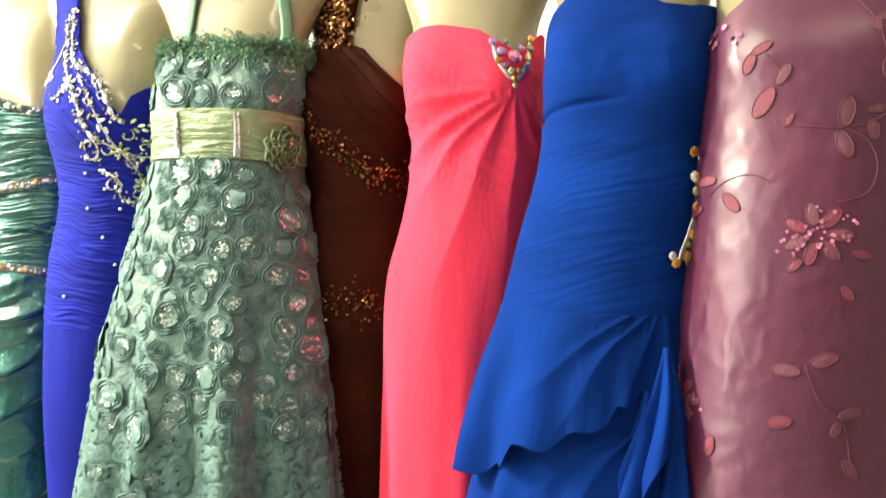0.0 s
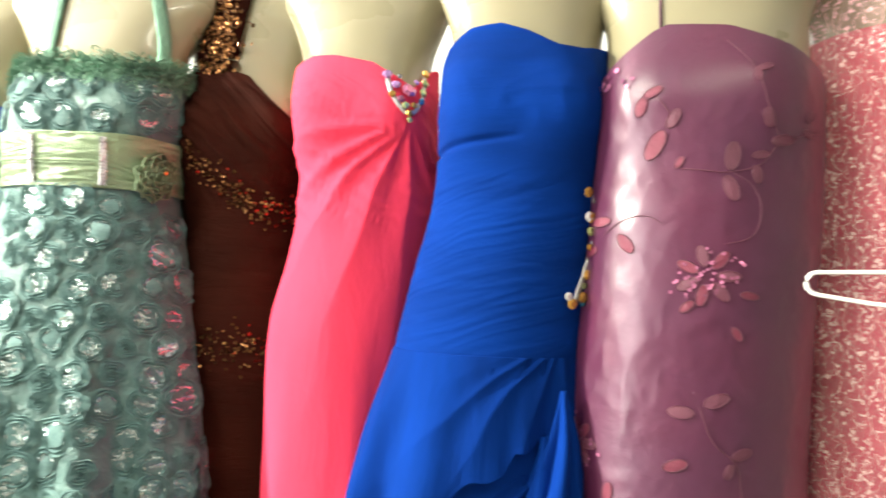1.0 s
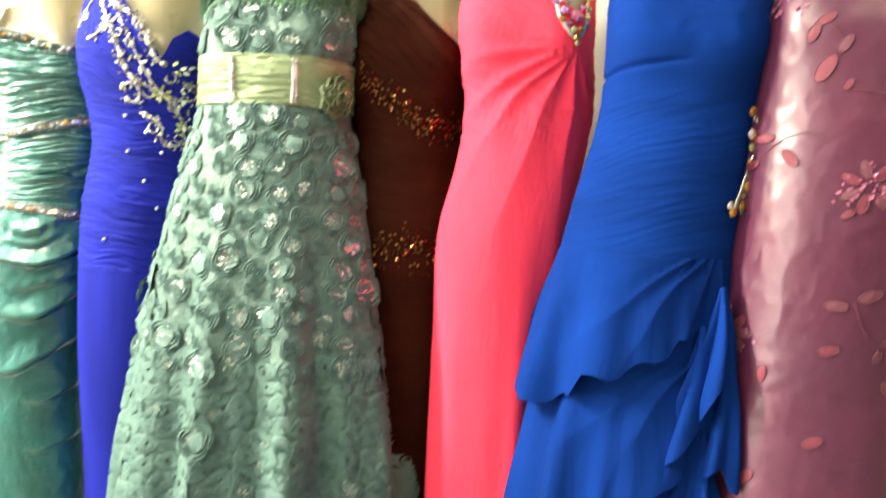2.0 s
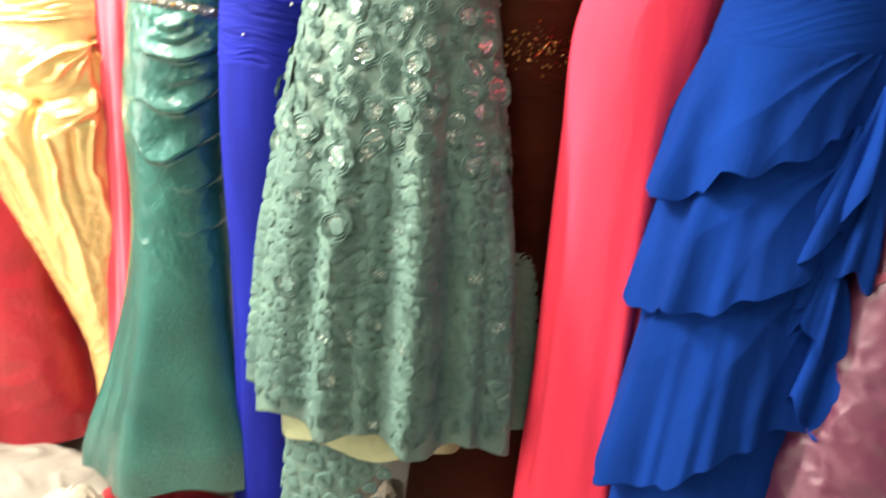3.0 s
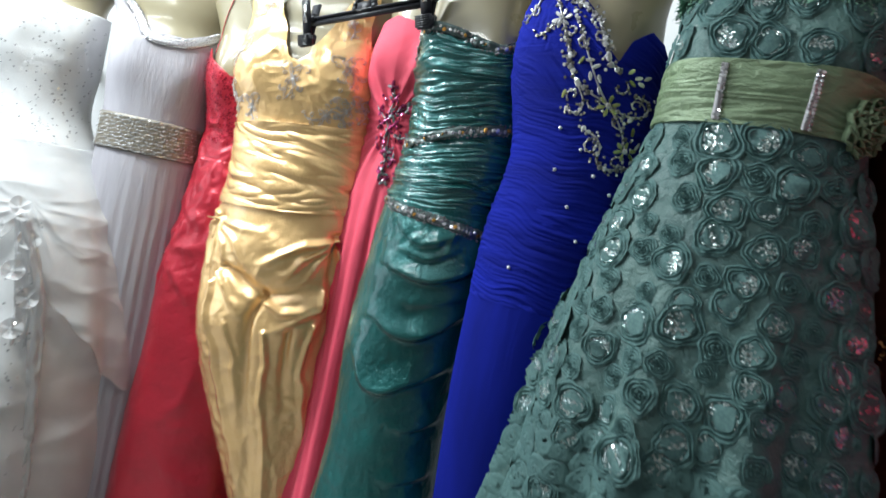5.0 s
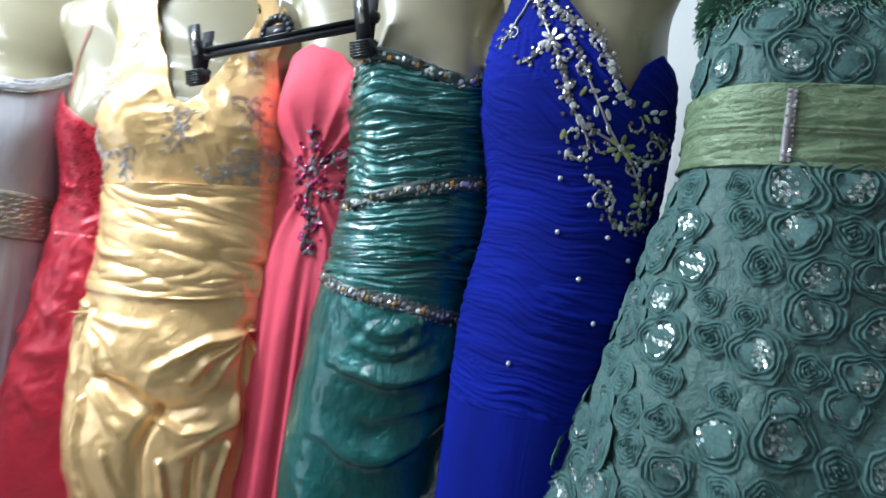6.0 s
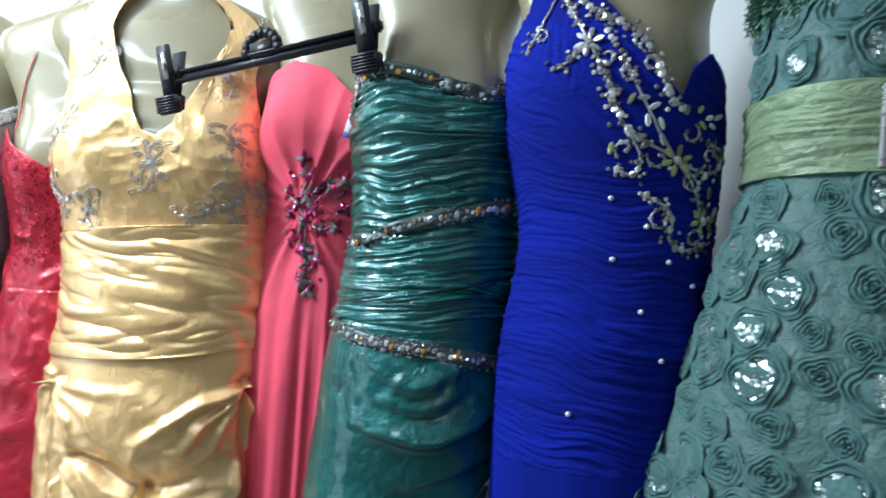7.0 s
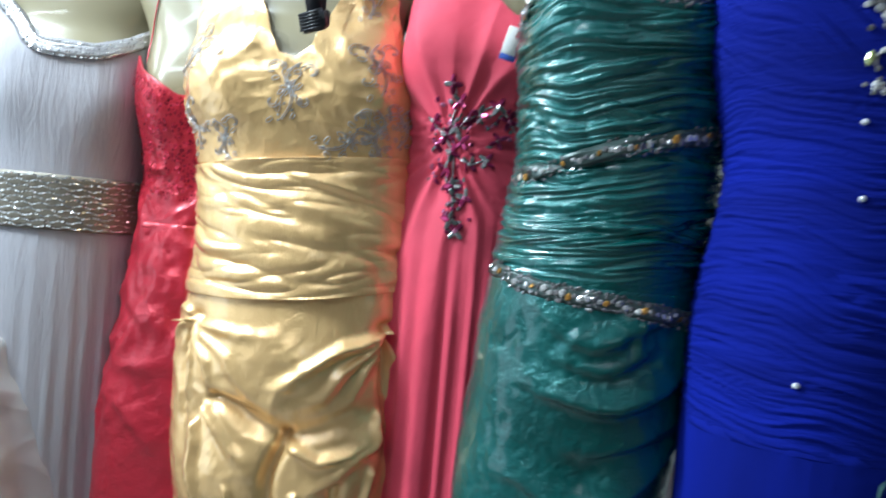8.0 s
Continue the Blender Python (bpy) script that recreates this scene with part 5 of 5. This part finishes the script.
# ---- hangers ----
def tube(name, pts, r, mat, parent, label="", sides=8):
    vs, fs = [], []
    for i, p in enumerate(pts):
        p = Vector(p)
        t = (Vector(pts[min(i + 1, len(pts) - 1)]) - Vector(pts[max(i - 1, 0)])).normalized()
        q = t.to_track_quat("Z", "Y")
        vs += [p + q @ Vector((r * math.cos(6.2832 * j / sides), r * math.sin(6.2832 * j / sides), 0)) for j in range(sides)]
        if i:
            o = len(vs) - 2 * sides
            fs += [(o + j, o + (j + 1) % sides, o + sides + (j + 1) % sides, o + sides + j) for j in range(sides)]
    fs += [tuple(range(sides))[::-1], tuple(range(len(vs) - sides, len(vs)))]
    return mesh_object(name, vs, fs, mat, parent, label)


def block(bm, x, y, z, sx, sy, sz, m=Matrix.Identity(4), bevel=.002):
    r = bmesh.ops.create_cube(bm, size=1, matrix=m @ Matrix.Translation((x, y, z)) @ Matrix.Diagonal((sx, sy, sz, 1)))
    es = list({e for v in r["verts"] for e in v.link_edges})
    bmesh.ops.bevel(bm, geom=es, offset=bevel, segments=2, affect="EDGES")


# bar runs between the two clips; its middle carries the hook
left, right = Vector((-1.833, .885, 1.703)), Vector((-1.518, .885, 1.746))
mid = (left + right) / 2
hang_m = Matrix.Translation(mid) @ pose(0, 0, 0, 0, -math.degrees(math.atan2(right.z - left.z, right.x - left.x)), 6)
hanger = thing("clip_hanger", hang_m, "black plastic clip hanger hanging in front of the gowns", "hanger")
half = (right - left).length / 2
bm = bmesh.new()
block(bm, 0, 0, 0, 2 * half, .008, .013)
block(bm, 0, -.003, .008, 2 * half, .012, .004, bevel=.001)
part("bar", bm, BLACK, hanger)
bm = bmesh.new()
for k in range(9):
    a = math.pi * k / 8
    block(bm, .026 * math.cos(a), -.005, .012 + .024 * math.sin(a), .014, .010, .014, bevel=.003)
block(bm, 0, -.005, .014, .040, .006, .022)
part("hook_mount", bm, BLACK, hanger)
for sx in (-half, half):
    bm = bmesh.new()
    tip = pose(sx, 0, 0, 12, 0, 0)
    block(bm, 0, -.010, .012, .024, .006, .075, tip)
    block(bm, 0, .006, .012, .024, .006, .075, pose(sx, 0, 0, -10, 0, 0))
    block(bm, 0, -.016, -.036, .040, .014, .026, tip, .004)
    block(bm, 0, .008, -.034, .036, .010, .024, pose(sx, 0, 0, -10, 0, 0), .003)
    for k in range(6):
        block(bm, 0, -.024, -.046 + .004 * k, .034, .002, .002, tip, .0006)
    block(bm, .016, 0, .010, .012, .018, .018, tip, .004)
    clip = part("clip", bm, BLACK, hanger)
    bm = bmesh.new()
    block(bm, 0, -.0145, .020, .012, .002, .040, tip, .0008)
    part("spring", bm, STEEL, clip, "steel clip spring")
hook_pts = [(0, 0, .03), (0, 0, .07), (-.008, .005, .10), (-.014, .02, .14), (-.02, .05, .17), (-.03, .08, .185), (-.04, .10, .178), (-.05, .115, .16)]
tube("hook", hook_pts, .0016, STEEL, hanger, "bright steel wire hook")

# white plastic hanger by the net-covered gown
hw_m = pose(.165, .865, 1.446, 0, 2, -8)
hanger = thing("white_hanger", hw_m, "white plastic hanger hanging against the red gown", "hanger")
pts = [(.005 * 0 + .34, 0, -.030), (.20, 0, -.026), (.06, 0, -.018), (.018, 0, -.013)] + [(.012 - .012 * math.sin(a), 0, .012 * -math.cos(a)) for a in np.linspace(.2, 2.9, 7)] + [(.03, 0, .013), (.10, 0, .017), (.17, 0, .03), (.20, 0, .035), (.26, 0, .025), (.34, 0, .012), (.352, 0, 0), (.352, 0, -.02), (.34, 0, -.030)]
tube("frame", pts, .0024, gloss("white_plastic", (.8, .8, .8), .35, vary=.05), hanger)
tube("hook", [(.19, 0, .034), (.19, 0, .07), (.195, .01, .10), (.205, .04, .12), (.21, .075, .11)], .0018, STEEL, hanger, "steel wire hook")


# ---- heaps of cloth on the floor ----
def heap(name, x, y, rx, ry, h, mat, label, seed, rz=0, cat="cloth pile"):
    """Loose pile of folded fabric lying on the floor."""
    nu, nv, vs, fs = 120, 44, [], []
    for i in range(nv):
        v = i / (nv - 1)
        for k in range(nu):
            t = 6.2832 * k / nu
            r = v ** .85 * (1 + .10 * math.sin(3 * t + seed) + .05 * math.sin(5 * t + 2 * seed))
            z = h * math.cos(v * math.pi / 2) ** .75 * (1 + .16 * float(lumps(1.2 * math.cos(t) * v * 2, 1.2 * math.sin(t) * v * 2, seed))) + .05 * h * float(lumps(4 * math.cos(t) * v + 1, 4 * math.sin(t) * v, seed + 2)) * (1 - v ** 4) + .34 * h * (.5 - abs(float(lumps(6.5 * math.cos(t) * v + 1.5 * math.sin(3 * t + seed), 2.6 * math.sin(t) * v + seed, seed + 4)))) * v * (1 - v ** 6)
            vs.append((rx * r * math.cos(t), ry * r * math.sin(t), max(.002, z)))
    fs = [(i * nu + k, i * nu + (k + 1) % nu, (i + 1) * nu + (k + 1) % nu, (i + 1) * nu + k)[::-1] for i in range(nv - 1) for k in range(nu)]
    fs.append(tuple(range((nv - 1) * nu, nv * nu)))
    ob = mesh_object(name, vs, fs, mat)
    ob.matrix_world = pose(x, y, .001, 0, 0, rz)
    return tagged(ob, label, cat)


# white tulle whose floor shade is put into the colour as grey
SHADED_TULLE = cloth("shade_darkened_white_tulle", (0.24, 0.23, 0.225), 0.8, vary=0.15, wrinkle=26, depth=0.4)
CREAM = cloth("cream_tulle", (0.38, 0.34, 0.30), 0.8, vary=0.15, wrinkle=30, depth=0.35)
heap("tulle_mound", -2.02, .78, .38, .24, .12, SHADED_TULLE, "white tulle train gathered in a heap on the floor", 2.0, 30)
heap("tulle_mound", -1.70, .80, .12, .10, .12, CREAM, "cream tulle bunched on the floor", 4.0, 20)
heap("tulle_mound", -1.47, .80, .15, .10, .13, CREAM, "cream tulle mound under the teal gown", 6.0, 10)
heap("tulle_mound", -1.22, .92, .12, .12, .17, CREAM, "cream tulle mound beside the blue hem", 9.0)
heap("tulle_mound", -0.92, 1.18, .12, .12, .20, CREAM, "cream tulle mound beneath the sage gown", 11.0)
heap("red_cloth", -1.52, .98, .26, .10, .10, RED, "red satin hem puddled on the floor", 3.0, 15)
heap("tulle_mound", -0.02, .83, .14, .12, .22, WHITE, "white tulle heap in front of the mauve hem", 5.0)

# rosettes last: they are many
rosettes(sage_form, sage_parts[0], 1.735, 1.66, .056, -1.5, 1.5, .031, 1)
rosettes(sage_form, sage_parts[1], 1.545, 1.06, .052, -1.5, 1.5, .032, .6)
rosettes(sage_form, sage_parts[1], 1.015, .56, .052, -1.05, 1.1, .028, .2)


def rosette_ground(form, parent, zones):
    """Small ruffled roses that fill the cloth between and beside the large ones, joined."""
    vs, fs, nr, na = [], [], 6, 14
    for z0, z1, step, spans, size in zones:
        z, row = z0, 0
        while z > z1:
            for a0, a1 in spans:
                p = form.place(np.linspace(a0, a1, 40), z)
                run = np.concatenate([[0], np.cumsum(np.linalg.norm(np.diff(p, axis=0), axis=1))])
                n = max(1, int(run[-1] / step))
                aa = np.interp((np.arange(n) + (.25 if row % 2 else .75)) / n * run[-1], run, np.linspace(a0, a1, 40))
                for a in aa:
                    a, zz = a + rnd.uniform(-.03, .03), z + rnd.uniform(-.007, .007)
                    sz, ph, o = size * rnd.uniform(.75, 1.15), rnd.uniform(0, 6.28), len(vs)
                    u, t = np.meshgrid(np.linspace(.12, 1, nr), np.arange(na) * 6.2832 / na, indexing="ij")
                    r = sz * u * (1 + .14 * np.sin(3 * t + ph))
                    h = sz * .25 * np.abs(np.sin(math.pi * (2.6 * u + t / 6.2832) + ph)) * (u < .95) + .001
                    w = float(glide(np.array([zz]), form.rows, 2)[0])
                    q = form.place(a + r * np.cos(t) / max(.08, w * .85), zz + r * np.sin(t), h)
                    vs += q.reshape(-1, 3).tolist()
                    fs += [(o + i * na + k, o + i * na + (k + 1) % na, o + (i + 1) * na + (k + 1) % na, o + (i + 1) * na + k)[::-1] for i in range(nr - 1) for k in range(na)]
            z -= step * .88
            row += 1
    ob = mesh_object("rosette_ground", vs, fs, SAGE_RIBBON, parent, "small ruffled sage rosettes")
    tagged(ob, kind="stuff")


rosette_ground(sage_form, sage_parts[1], ((1.10, .565, .036, ((-1.9, 1.9),), .020),))
rosette_ground(under_form, sage_parts[1], ((.50, .30, .044, ((-1.0, .45),), .019),))
